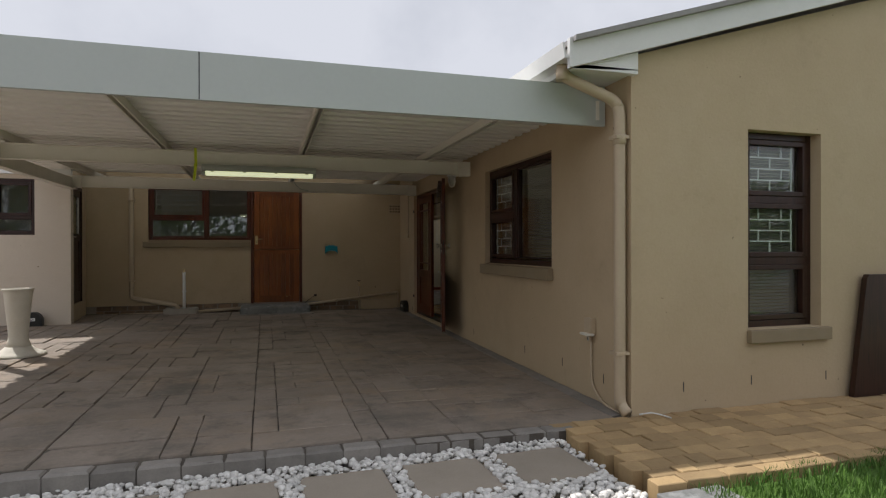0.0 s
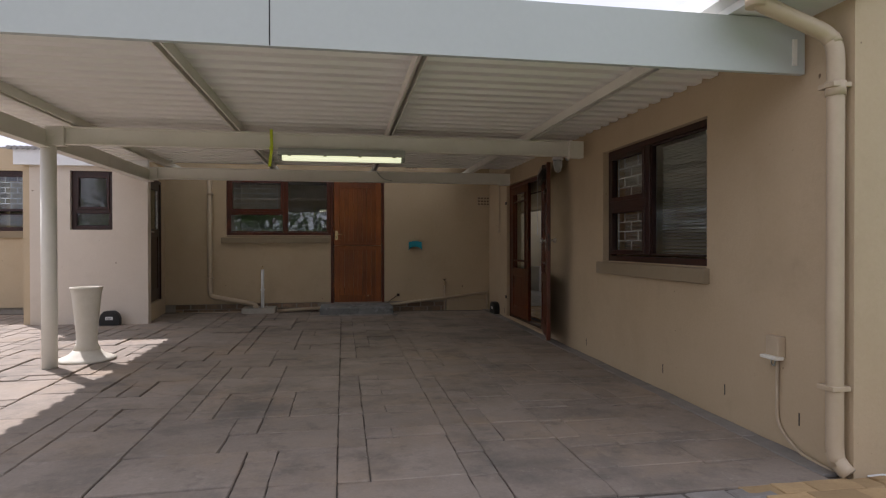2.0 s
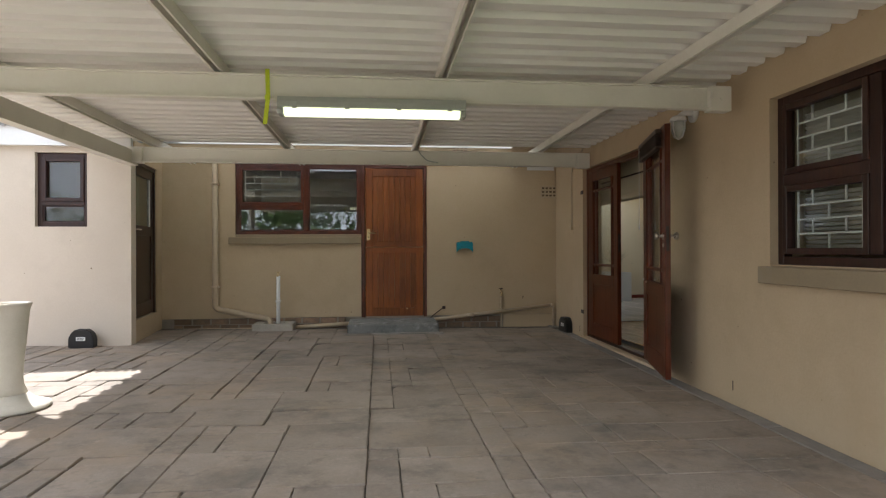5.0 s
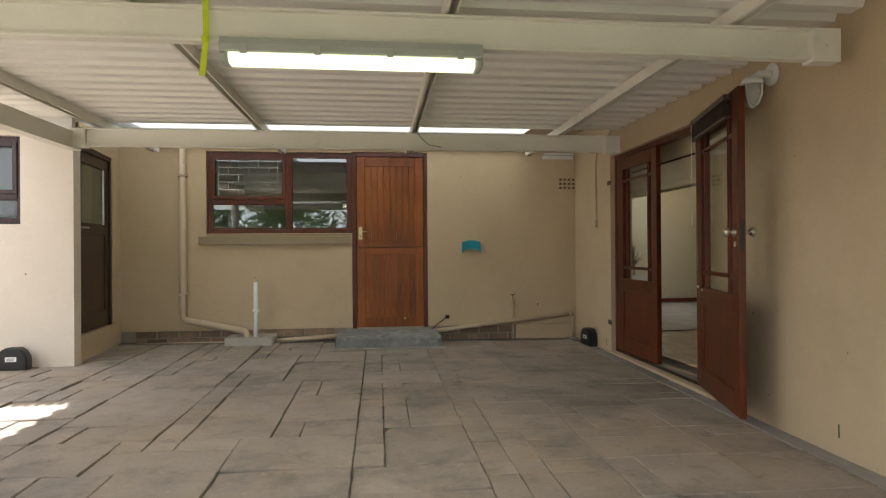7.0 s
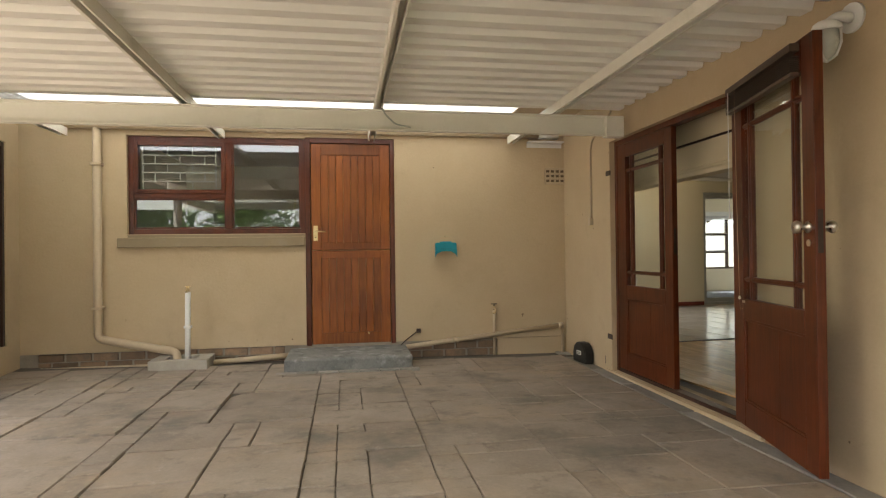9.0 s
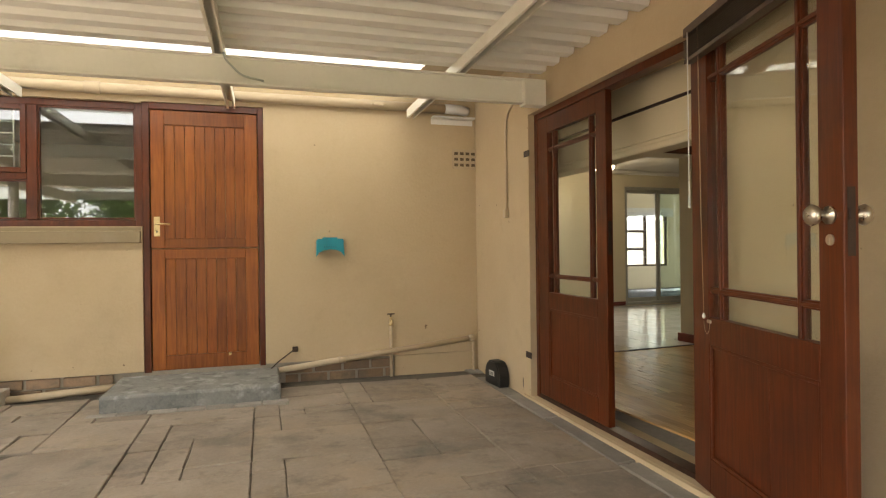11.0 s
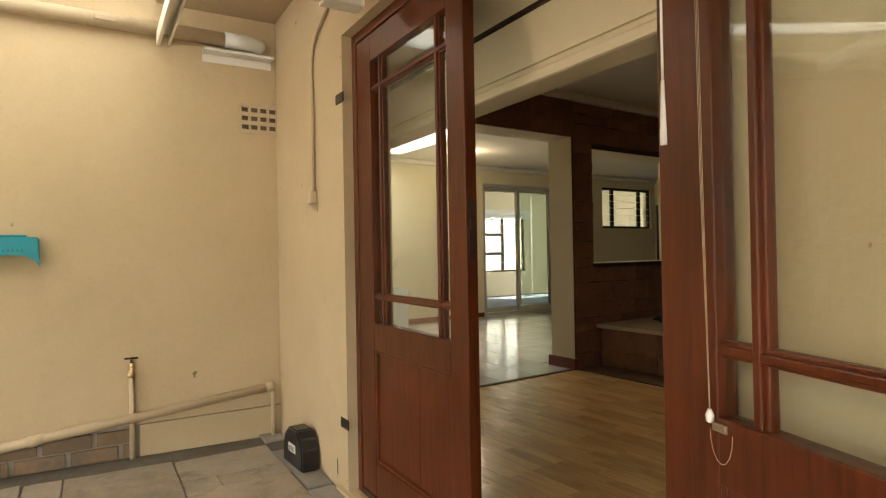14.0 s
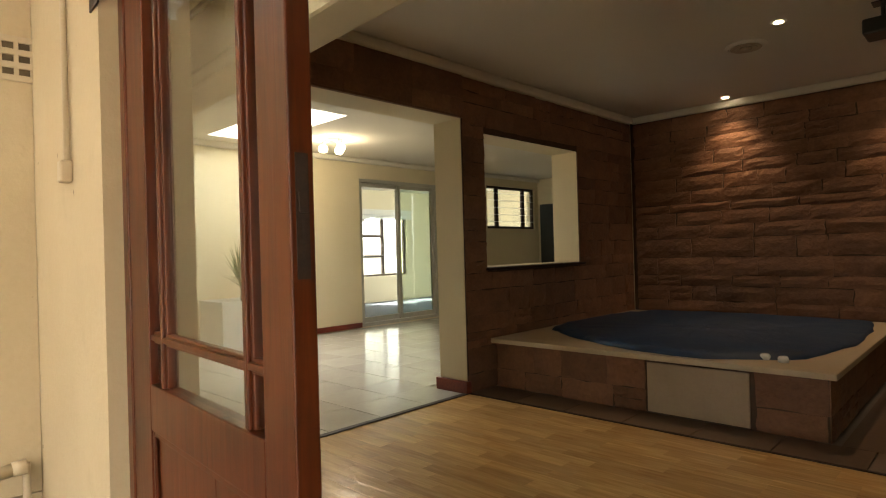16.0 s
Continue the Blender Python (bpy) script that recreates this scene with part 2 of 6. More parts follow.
WHITE = mat("white_paint", (0.76, 0.76, 0.74), (0.70, 0.70, 0.68), 0.55, scale=3, fine=40, bump=0.06, fine_bump=0.08)
URN = mat("urn_cast_stone", (0.68, 0.64, 0.55), (0.60, 0.56, 0.47), 0.8, scale=9, fine=90, bump=0.1, fine_bump=0.3, stain=(0.45, 0.42, 0.35), stain_scale=4, stain_pos=(0.6, 0.85))
STAINED = wood("dark_stained_wood", (0.018, 0.007, 0.005), (0.048, 0.017, 0.010), rough=0.4)
MERANTI = wood("red_brown_wood", (0.060, 0.0105, 0.0023), (0.122, 0.026, 0.0058), rough=0.36, coat=0.14)
DOORWOOD = wood("orange_brown_wood", (0.155, 0.038, 0.006), (0.28, 0.088, 0.016), rough=0.42, rand=0.18, coat=0.06)
GLASS = glass_mat("window_glass")
GLASS_REFLECT = glass_mat("reflecting_window_glass", (0.85, 0.88, 0.86), 0.14)
GLASS_DARK = glass_mat("tinted_glass", (0.70, 0.78, 0.73), 0.06)
BRASS = mat("worn_brass", (0.75, 0.6, 0.35), (0.55, 0.42, 0.22), 0.3, metal=1.0, scale=30, fine=200, bump=0.02, fine_bump=0.05)
NICKEL = mat("worn_nickel", (0.62, 0.58, 0.50), (0.5, 0.46, 0.4), 0.3, metal=1.0, scale=30, fine=200, bump=0.02, fine_bump=0.05)
IRON = mat("brown_iron", (0.06, 0.035, 0.025), (0.03, 0.02, 0.015), 0.6, metal=0.3, scale=30, fine=200)
BLACK = mat("black_plastic", (0.018, 0.018, 0.018), (0.012, 0.012, 0.012), 0.4, scale=30, fine=200, bump=0.05, fine_bump=0.1)
WHITE_BAR = mat("white_bar", (0.86, 0.86, 0.84), rough=0.45)
SLAB = mat("paving_slab", (0.325, 0.27, 0.22), (0.235, 0.195, 0.157), 0.85, scale=3.5, fine=55, bump=0.45, fine_bump=0.4, rand=0.10, dist=0.012, stain=(0.19, 0.15, 0.105), stain_scale=1.6, stain_pos=(0.52, 0.82))
JOINT = mat("joint_soil", (0.13, 0.11, 0.088), (0.07, 0.06, 0.048), 0.95, scale=14, fine=120, bump=0.6, fine_bump=0.6)
KERB = mat("dark_kerb", (0.30, 0.275, 0.245), (0.21, 0.195, 0.175), 0.85, scale=9, fine=90, bump=0.4, fine_bump=0.4, rand=0.2)
CEMENT = mat("grey_cement", (0.26, 0.26, 0.245), (0.15, 0.155, 0.15), 0.85, scale=4, fine=60, bump=0.3, fine_bump=0.35, stain=(0.40, 0.40, 0.37), stain_scale=5, stain_pos=(0.58, 0.75))
GULLY = mat("gully_concrete", (0.42, 0.39, 0.33), (0.33, 0.30, 0.25), 0.85, scale=9, fine=80, bump=0.3, fine_bump=0.3)
YELLOW = mat("yellow_paver", (0.44, 0.31, 0.155), (0.32, 0.215, 0.105), 0.8, scale=6, fine=60, bump=0.3, fine_bump=0.3, rand=0.25)
BRICK = mat("weathered_brick", (0.31, 0.205, 0.13), (0.215, 0.145, 0.095), 0.85, scale=12, fine=80, bump=0.4, fine_bump=0.4, rand=0.3)
MORTAR = mat("mortar", (0.36, 0.32, 0.26), (0.27, 0.24, 0.2), 0.9, scale=20, fine=150, bump=0.5, fine_bump=0.5)
STEPSLAB = mat("stepping_slab", (0.37, 0.32, 0.26), (0.31, 0.27, 0.215), 0.85, scale=5, fine=90, bump=0.15, fine_bump=0.3, rand=0.08)
PEBBLE = mat("white_pebble", (0.80, 0.78, 0.74), (0.62, 0.60, 0.56), 0.6, scale=12, fine=60, island=0.2)
GRASSM = mat("grass_blade", (0.12, 0.22, 0.035), (0.07, 0.15, 0.022), 0.6, scale=8, fine=60, island=0.35)
SOIL = mat("garden_soil", (0.24, 0.205, 0.16), (0.17, 0.145, 0.11), 0.95, scale=5, fine=60, bump=0.6, fine_bump=0.5)
STONE = mat("red_brown_stone", (0.27, 0.13, 0.07), (0.165, 0.078, 0.043), 0.75, scale=5, fine=40, bump=0.6, fine_bump=0.4, rand=0.17, dist=0.03)
STONE_J = mat("stone_joint", (0.10, 0.055, 0.032), (0.06, 0.035, 0.022), 0.9, scale=10, fine=60)
CREAM = mat("cream_wall_paint", (0.73, 0.645, 0.46), (0.69, 0.605, 0.425), 0.75, scale=1.5, fine=90, bump=0.08, fine_bump=0.15)
CEIL = mat("ceiling_paint", (0.76, 0.72, 0.64), (0.72, 0.68, 0.60), 0.85, scale=1.2, fine=70, bump=0.05, fine_bump=0.1)
LAMINATE = wood("beech_laminate", (0.56, 0.31, 0.11), (0.78, 0.49, 0.205), along=1, rough=0.22, rand=0.16, coat=0.3)
TILE = mat("pale_floor_tile", (0.60, 0.57, 0.52), (0.52, 0.49, 0.44), 0.16, scale=2.5, fine=30, bump=0.04, fine_bump=0.02, rand=0.06, rough_var=0.06)
DTILE = mat("brown_floor_tile", (0.20, 0.13, 0.085), (0.14, 0.09, 0.06), 0.45, scale=5, fine=40, bump=0.1, fine_bump=0.1, rand=0.12)
GROUT = mat("grout", (0.32, 0.29, 0.25), rough=0.9, scale=15)
TUBTOP = mat("tub_deck_board", (0.54, 0.44, 0.31), (0.47, 0.38, 0.265), 0.5, scale=4, fine=50, bump=0.05, fine_bump=0.05)
COVER = mat("blue_tub_cover", (0.010, 0.040, 0.105), (0.005, 0.022, 0.062), 0.55, scale=7, fine=60, bump=0.5, fine_bump=0.3, dist=0.03)
SKIRT = wood("red_skirting", (0.15, 0.028, 0.018), (0.25, 0.055, 0.032), along=0, rough=0.35)
HATCH = mat("faded_board", (0.45, 0.35, 0.24), (0.38, 0.29, 0.20), 0.6, scale=4, fine=50, bump=0.05, fine_bump=0.05)
VENT_DARK = mat("shadowed_terracotta", (0.16, 0.115, 0.07), (0.11, 0.08, 0.05), 0.9)
CARPET = mat("grey_blue_carpet", (0.20, 0.22, 0.27), (0.16, 0.175, 0.215), 0.95, scale=20, fine=200, bump=0.2, fine_bump=0.5)
ALU = mat("pale_aluminium_frame", (0.50, 0.49, 0.44), (0.44, 0.43, 0.38), 0.4, metal=0.3, scale=8, fine=60, bump=0.02, fine_bump=0.02)
LEAF = mat("leaf_green", (0.085, 0.14, 0.035), (0.04, 0.075, 0.018), 0.55, scale=3, fine=30, island=0.4)
BARK = mat("bark", (0.14, 0.10, 0.07), (0.08, 0.06, 0.04), 0.9, scale=6, fine=50, bump=0.6)
TEAL = mat("teal_plastic", (0.0, 0.27, 0.36), (0.0, 0.23, 0.31), 0.4, scale=8, fine=80, bump=0.03, fine_bump=0.03)
LIME = mat("lime_webbing", (0.62, 0.72, 0.02), (0.5, 0.6, 0.02), 0.6, scale=10, fine=150)
TUBE = glow("fluorescent_tube", (0.97, 1.0, 0.62), 0.66)
LAMP_GREY = mat("grey_lamp_body", (0.42, 0.44, 0.40), (0.38, 0.40, 0.36), 0.5, scale=6)
ROOFTILE = mat("grey_roof_sheet", (0.33, 0.32, 0.31), (0.26, 0.25, 0.24), 0.7, scale=4)
BLIND = mat("venetian_slat", (0.42, 0.40, 0.35), (0.36, 0.34, 0.30), 0.5, scale=5, fine=50)
DARKBLIND = mat("dark_slat", (0.09, 0.06, 0.045), (0.06, 0.042, 0.032), 0.4, scale=5, fine=50)
CHALK = mat("black_board", (0.02, 0.022, 0.022), (0.014, 0.015, 0.015), 0.5, scale=5, fine=50)

weather(SLAB, [((0.36, 0.265, 0.175), 1.1, 0.50, 0.68, 0.55), ((0.115, 0.105, 0.088), 1.9, 0.50, 0.70, 0.75), ((0.10, 0.088, 0.072), 7.0, 0.56, 0.72, 0.5), ((0.42, 0.38, 0.32), 14.0, 0.60, 0.75, 0.45)])
weather(CEMENT, [((0.40, 0.41, 0.40), 6.0, 0.53, 0.64, 0.7), ((0.075, 0.08, 0.08), 9.0, 0.52, 0.66, 0.7)])
weather(PLASTER, [((0.60, 0.50, 0.35), 0.8, 0.52, 0.72, 0.4), ((0.33, 0.255, 0.165), 3.5, 0.60, 0.80, 0.35)])
weather(MERANTI, [((0.028, 0.007, 0.002), 2.3, 0.50, 0.72, 0.6), ((0.15, 0.045, 0.012), 5.0, 0.58, 0.76, 0.35)])
weather(BRICK, [((0.14, 0.125, 0.10), 5.0, 0.45, 0.65, 0.7)])


# ---------------------------------------------------------------- mesh helpers
def box(bm, x0, y0, z0, x1, y1, z1, bevel=0.0):
    x0, x1 = min(x0, x1), max(x0, x1)
    y0, y1 = min(y0, y1), max(y0, y1)
    z0, z1 = min(z0, z1), max(z0, z1)
    vs = [bm.verts.new(p) for p in ((x0, y0, z0), (x1, y0, z0), (x1, y1, z0), (x0, y1, z0), (x0, y0, z1), (x1, y0, z1), (x1, y1, z1), (x0, y1, z1))]
    fs = [bm.faces.new([vs[i] for i in q]) for q in ((0, 3, 2, 1), (4, 5, 6, 7), (0, 1, 5, 4), (1, 2, 6, 5), (2, 3, 7, 6), (3, 0, 4, 7))]
    if bevel:
        es = list({e for f in fs for e in f.edges})
        bmesh.ops.bevel(bm, geom=es, offset=bevel, segments=2, profile=0.5, affect="EDGES")
    return vs


def boxes(*specs, bevel=0.0):
    bm = bmesh.new()
    for s in specs:
        box(bm, *s, bevel=bevel)
    return bm


def tube(bm, pts, r, seg=12, closed_ends=True):
    pts = [Vector(p) for p in pts]
    rings = []
    up = None
    for i, p in enumerate(pts):
        a = pts[max(i - 1, 0)]
        b = pts[min(i + 1, len(pts) - 1)]
        d = (b - a).normalized()
        if up is None:
            up = Vector((0, 0, 1)) if abs(d.z) < 0.9 else Vector((1, 0, 0))
        side = d.cross(up).normalized()
        up = side.cross(d).normalized()
        rr = r[i] if isinstance(r, (list, tuple)) else r
        rings.append([bm.verts.new(p + (side * math.cos(2 * math.pi * k / seg) + up * math.sin(2 * math.pi * k / seg)) * rr) for k in range(seg)])
    for a, b in zip(rings, rings[1:]):
        for k in range(seg):
            f = bm.faces.new((a[k], a[(k + 1) % seg], b[(k + 1) % seg], b[k]))
            f.smooth = True
    if closed_ends:
        bm.faces.new(list(reversed(rings[0])))
        bm.faces.new(rings[-1])


def bend(points, r=0.05, n=5):
    """Rounds the corners of a line of points."""
    pts = [Vector(p) for p in points]
    out = [pts[0]]
    for a, b, c in zip(pts, pts[1:], pts[2:]):
        u, v = (a - b).normalized(), (c - b).normalized()
        p, q = b + u * r, b + v * r
        for i in range(n + 1):
            t = i / n
            out.append((1 - t) ** 2 * p + 2 * t * (1 - t) * b + t * t * q)
    out.append(pts[-1])
    return out


def lathe(bm, profile, cx, cy, seg=32):
    rings = [[bm.verts.new((cx + r * math.cos(2 * math.pi * k / seg), cy + r * math.sin(2 * math.pi * k / seg), z)) for k in range(seg)] for r, z in profile]
    for a, b in zip(rings, rings[1:]):
        for k in range(seg):
            f = bm.faces.new((a[k], a[(k + 1) % seg], b[(k + 1) % seg], b[k]))
            f.smooth = True
    bm.faces.new(list(reversed(rings[0])))
    bm.faces.new(rings[-1])


def prism(bm, poly, axis, a0, a1):
    """Extrudes a polygon of two coordinates along an axis."""
    def put(p, a):
        return {"x": (a, p[0], p[1]), "y": (p[0], a, p[1]), "z": (p[0], p[1], a)}[axis]
    A = [bm.verts.new(put(p, a0)) for p in poly]
    B = [bm.verts.new(put(p, a1)) for p in poly]
    n = len(poly)
    bm.faces.new(A)
    bm.faces.new(list(reversed(B)))
    for i in range(n):
        bm.faces.new((A[i], B[i], B[(i + 1) % n], A[(i + 1) % n]))


def finish(bm):
    bmesh.ops.recalc_face_normals(bm, faces=bm.faces[:])
    return bm


def mesh_ob(name, bm, material):
    finish(bm)
    me = bpy.data.meshes.new(name)
    bm.to_mesh(me)
    bm.free()
    me.materials.append(material)
    return new(name, me)


def part(name, bm, material, parent, label=""):
    ob = mesh_ob(name, bm, material)
    ob.parent = parent
    return tagged(ob, label)


def thing(name, label, category, at=(0, 0, 0), group="", kind=""):
    ob = new(name)
    ob.location = at
    ob.empty_display_size = 0.1
    return tagged(ob, label, category, group, kind)


def structure(name, bm, material, label="", category=""):
    return tagged(mesh_ob(name, bm, material), label, category, kind="structure")


def wall_mesh(bm, axis, face0, face1, u0, u1, z0, z1, holes=()):
    """A wall with real openings. axis: the way it runs; holes: (u0, u1, z0, z1)."""
    us = sorted({u0, u1, *[h[0] for h in holes], *[h[1] for h in holes]})
    zs = sorted({z0, z1, *[h[2] for h in holes], *[h[3] for h in holes]})

    def solid(i, j):
        if i < 0 or j < 0 or i >= len(us) - 1 or j >= len(zs) - 1:
            return False
        u, z = (us[i] + us[i + 1]) / 2, (zs[j] + zs[j + 1]) / 2
        return not any(h[0] < u < h[1] and h[2] < z < h[3] for h in holes)

    cache = {}

    def v(i, j, f):
        key = (i, j, f)
        if key not in cache:
            u, z, w = us[i], zs[j], (face0, face1)[f]
            cache[key] = bm.verts.new((u, w, z) if axis == "x" else (w, u, z))
        return cache[key]

    for i in range(len(us) - 1):
        for j in range(len(zs) - 1):
            if not solid(i, j):
                continue
            for f in (0, 1):
                bm.faces.new((v(i, j, f), v(i + 1, j, f), v(i + 1, j + 1, f), v(i, j + 1, f)))
            for (di, dj, a, b) in ((-1, 0, (i, j), (i, j + 1)), (1, 0, (i + 1, j), (i + 1, j + 1)), (0, -1, (i, j), (i + 1, j)), (0, 1, (i, j + 1), (i + 1, j + 1))):
                if not solid(i + di, j + dj):
                    bm.faces.new((v(*a, 0), v(*b, 0), v(*b, 1), v(*a, 1)))
    return bm


def gz(x, y):
    """Height of the paving, which drains gently towards the house and the garden."""
    return 0.006 * (y - 3.17) - 0.012 * (x - 2.0)


# ---------------------------------------------------------------- ground and walls
EX, EXI, GY, KY = 2.63, 2.86, 3.27, 10.57
IN = Matrix.Translation((5.27, 10.89, 0.05)) @ Matrix.Rotation(radians(4.0), 4, "Z")   # frame of the rooms inside

bm = bmesh.new()
bmesh.ops.create_grid(bm, x_segments=4, y_segments=4, size=400)
bmesh.ops.translate(bm, verts=bm.verts[:], vec=(0, 0, -0.2))
structure("ground", bm, SOIL, "bare brown garden soil all round the house", "ground")

bm = bmesh.new()
bed = [bm.verts.new((x, y, gz(x, y) - 0.012)) for x, y in ((-12, 3.14), (EX, 3.14), (EX, KY), (-12, KY))]
bed2 = [bm.verts.new((v.co.x, v.co.y, -0.21)) for v in bed]
bm.faces.new(bed)
for i in range(4):
    bm.faces.new((bed[i], bed2[i], bed2[(i + 1) % 4], bed[(i + 1) % 4]))
pavement = structure("pavement", bm, JOINT, "weathered grey-brown concrete flagstones under the carport", "pavement")

W2 = (4.455, 6.095, 0.99, 2.03)
FD = (7.70, 9.49, 0.05, 2.045)
bm = wall_mesh(bmesh.new(), "y", EX, EXI, GY, 13.0, -0.25, 2.49, [W2, FD])
wall_east = structure("wall_east", bm, PLASTER, "beige painted rough plaster house wall beside the carport", "wall")

# gable end that faces the garden
W1 = (3.63, 4.33, 0.555, 2.04)
bm = wall_mesh(bmesh.new(), "x", GY, GY + 0.23, EXI, 9.0, -0.25, 2.49, [W1])
structure("wall_gable", bm, PLASTER, "beige plaster gable wall facing the lawn", "wall")
bm = bmesh.new()
prism(bm, [(EX, 2.49), (9.0, 2.49), (6.6, 3.66)], "y", GY, GY + 0.23)
structure("wall_gable_top", bm, PLASTER, "beige plaster triangle of the gable wall", "wall")

# kitchen wall at the back of the carport
KW, KD = (-1.675, -0.045, 1.30, 2.235), (-0.045, 0.835, 0.19, 2.245)
bm = wall_mesh(bmesh.new(), "x", KY, KY + 0.23, -9.0, EX - 0.002, 0.205, 2.60, [KW, (KD[0], KD[1], 0.205, KD[3]), (-6.0, -4.5, 1.36, 2.27)])
structure("wall_north", bm, PLASTER, "cream-beige plaster kitchen wall at the back of the carport", "wall")
bm = boxes((-9.0, KY + 0.03, -0.25, EX - 0.002, KY + 0.23, 0.2))
plinth = structure("plinth_north", bm, MORTAR, "exposed brick footing under the kitchen wall", "wall")
# plastered foot of the wall in the corner beside the house
bm = boxes((1.88, KY - 0.004, -0.2, EX - 0.003, KY + 0.03, 0.20))
structure("plinth_corner", bm, PLASTER, "plastered foot of the wall in the corner", "wall")

# side building with the store door
SC = Vector((-2.43, 9.22, 0))
bm = wall_mesh(bmesh.new(), "x", 9.22, 9.345, -3.87, -2.43, -0.25, 2.20, [(-3.385, -2.87, 1.35, 2.13)])
structure("wall_store_front", bm, DAYLIT_PLASTER, "beige plaster front of the store room, coloured lighter for open daylight", "wall")
ROT = Matrix.Translation(SC) @ Matrix.Rotation(radians(6.8), 4, "Z")
bm = wall_mesh(bmesh.new(), "y", -0.2, 0.0, 0.127, 1.36, -0.25, 2.30, [(0.135, 1.09, 0.33, 2.10)])
o = structure("wall_store_side", bm, PLASTER, "beige plaster side wall of the store room with its door", "wall")
o.matrix_world = ROT
bm = boxes((-3.95, 9.225, -0.25, -3.87, KY, 2.2))
structure("wall_store_west", bm, PLASTER, "plain plaster wall of the store room", "wall")
bm = boxes((-4.02, 9.14, 2.19, -2.40, 9.20, 2.385))
structure("fascia_store", bm, WHITE, "white painted fascia board of the store room roof", "fascia")
bm = bmesh.new()
for i in range(24):
    x = -4.06 + i * 0.072
    tube(bm, [(x, 9.10, 2.40), (x, 10.6, 2.55)], 0.026, 8)
structure("roof_store", bm, ROOFTILE, "grey corrugated fibre cement roof of the store room", "roof")

# roof over the kitchen and the main house
bm = boxes((-9.0, KY + 0.24, 2.45, EX - 0.05, 16.5, 2.66))
structure("roof_kitchen", bm, ROOFTILE, "flat grey roof behind the kitchen wall", "roof")
bm = bmesh.new()
prism(bm, [(2.12, 2.50), (2.12, 2.535), (6.6, 3.90), (6.6, 3.86)], "y", 3.12, 9.3)
prism(bm, [(6.6, 3.86), (6.6, 3.90), (10.6, 2.70), (10.6, 2.66)], "y", 3.12, 9.3)
structure("roof_main", bm, ROOFTILE, "grey sheeted main roof", "roof")
bm = bmesh.new()
prism(bm, [(2.10, 2.335), (2.10, 2.53), (6.6, 3.885), (6.6, 3.70)], "y", 3.165, 3.20)
structure("bargeboard", bm, WHITE, "white painted bargeboard along the gable", "fascia")
bm = bmesh.new()
prism(bm, [(2.14, 2.345), (2.64, 2.37), (2.64, 2.495), (2.14, 2.345 + 0.01)], "y", 3.205, 3.262)
box(bm, 2.14, 3.205, 2.345, 2.64, 3.262, 2.375)
structure("eave_box", bm, WHITE, "white boxed end of the eave", "fascia")
bm = boxes((2.17, 3.205, 2.36, 2.20, 9.3, 2.52))
box(bm, 2.2, 3.27, 2.36, 2.63, 9.3, 2.375)
structure("fascia_eave", bm, WHITE, "white fascia board and soffit under the eave", "fascia")
bm = bmesh.new()
prism(bm, [(2.165, 2.50), (2.165, 2.40), (2.07, 2.40), (2.055, 2.50), (2.065, 2.50), (2.08, 2.412), (2.152, 2.412), (2.152, 2.50)], "y", 3.18, 9.3)
gutter = structure("gutter", bm, WHITE, "white metal gutter along the eave", "gutter")

# rooms inside: outer shell, floors, ceilings
bm = bmesh.new()
wall_mesh(bm, "x", 0.0, 0.27, -2.45, 2.9, -0.05, 2.55, [(-2.2, 0.0, -0.05, 2.02), (0.26, 1.61, 0.915, 1.94)])
o = structure("wall_divider", bm, CREAM, "cream plastered wall with a wide opening and a serving hatch", "wall")
o.matrix_world = IN
bm = boxes((2.72, -5.6, -0.05, 3.0, -0.002, 2.55))
o = structure("wall_spa", bm, STONE_J, "dark stone-clad wall behind the spa tub", "wall")
o.matrix_world = IN
bm = boxes((-2.6, -5.8, -0.05, 3.0, -5.6, 2.55))
o = structure("wall_room_south", bm, CREAM, "plain cream wall of the spa room", "wall")
o.matrix_world = IN
SL = (2.0, 3.57)
bm = wall_mesh(bmesh.new(), "x", 3.75, 3.93, -2.3, 6.6, -0.05, 2.55, [(SL[0], SL[1], 0.0, 2.12), (4.84, 6.3, 1.43, 2.2)])
o = structure("wall_far", bm, CREAM, "cream wall of the tiled living room", "wall")
o.matrix_world = IN
bm = boxes((6.4, 0.28, -0.05, 6.6, 3.745, 2.55))
o = structure("wall_living_east", bm, CREAM, "cream side wall of the living room", "wall")
o.matrix_world = IN
bm = boxes((2.92, 0.02, -0.05, 6.39, 0.26, 2.55))
o = structure("wall_living_south", bm, CREAM, "plain cream wall of the living room", "wall")
o.matrix_world = IN
bm = boxes((-2.4, 0.28, -0.05, -2.22, 3.745, 2.55))
o = structure("wall_living_west", bm, CREAM, "plain cream wall of the living room", "wall")
o.matrix_world = IN
bm = wall_mesh(bmesh.new(), "x", 6.9, 7.1, 0.0, 7.5, -0.05, 2.55, [(3.9, 5.78, 0.55, 1.88)])
o = structure("wall_sunroom", bm, CREAM, "cream wall of the sun room with a steel window", "wall")
o.matrix_world = IN
for a0, a1 in ((0.0, 0.2), (7.3, 7.5)):
    o = structure("wall_sunroom_side", boxes((a0, 3.94, -0.05, a1, 6.89, 2.55)), CREAM, "plain cream side wall of the sun room", "wall")
    o.matrix_world = IN
SK = (-0.33, 0.31, 1.75, 3.44)
bm = bmesh.new()
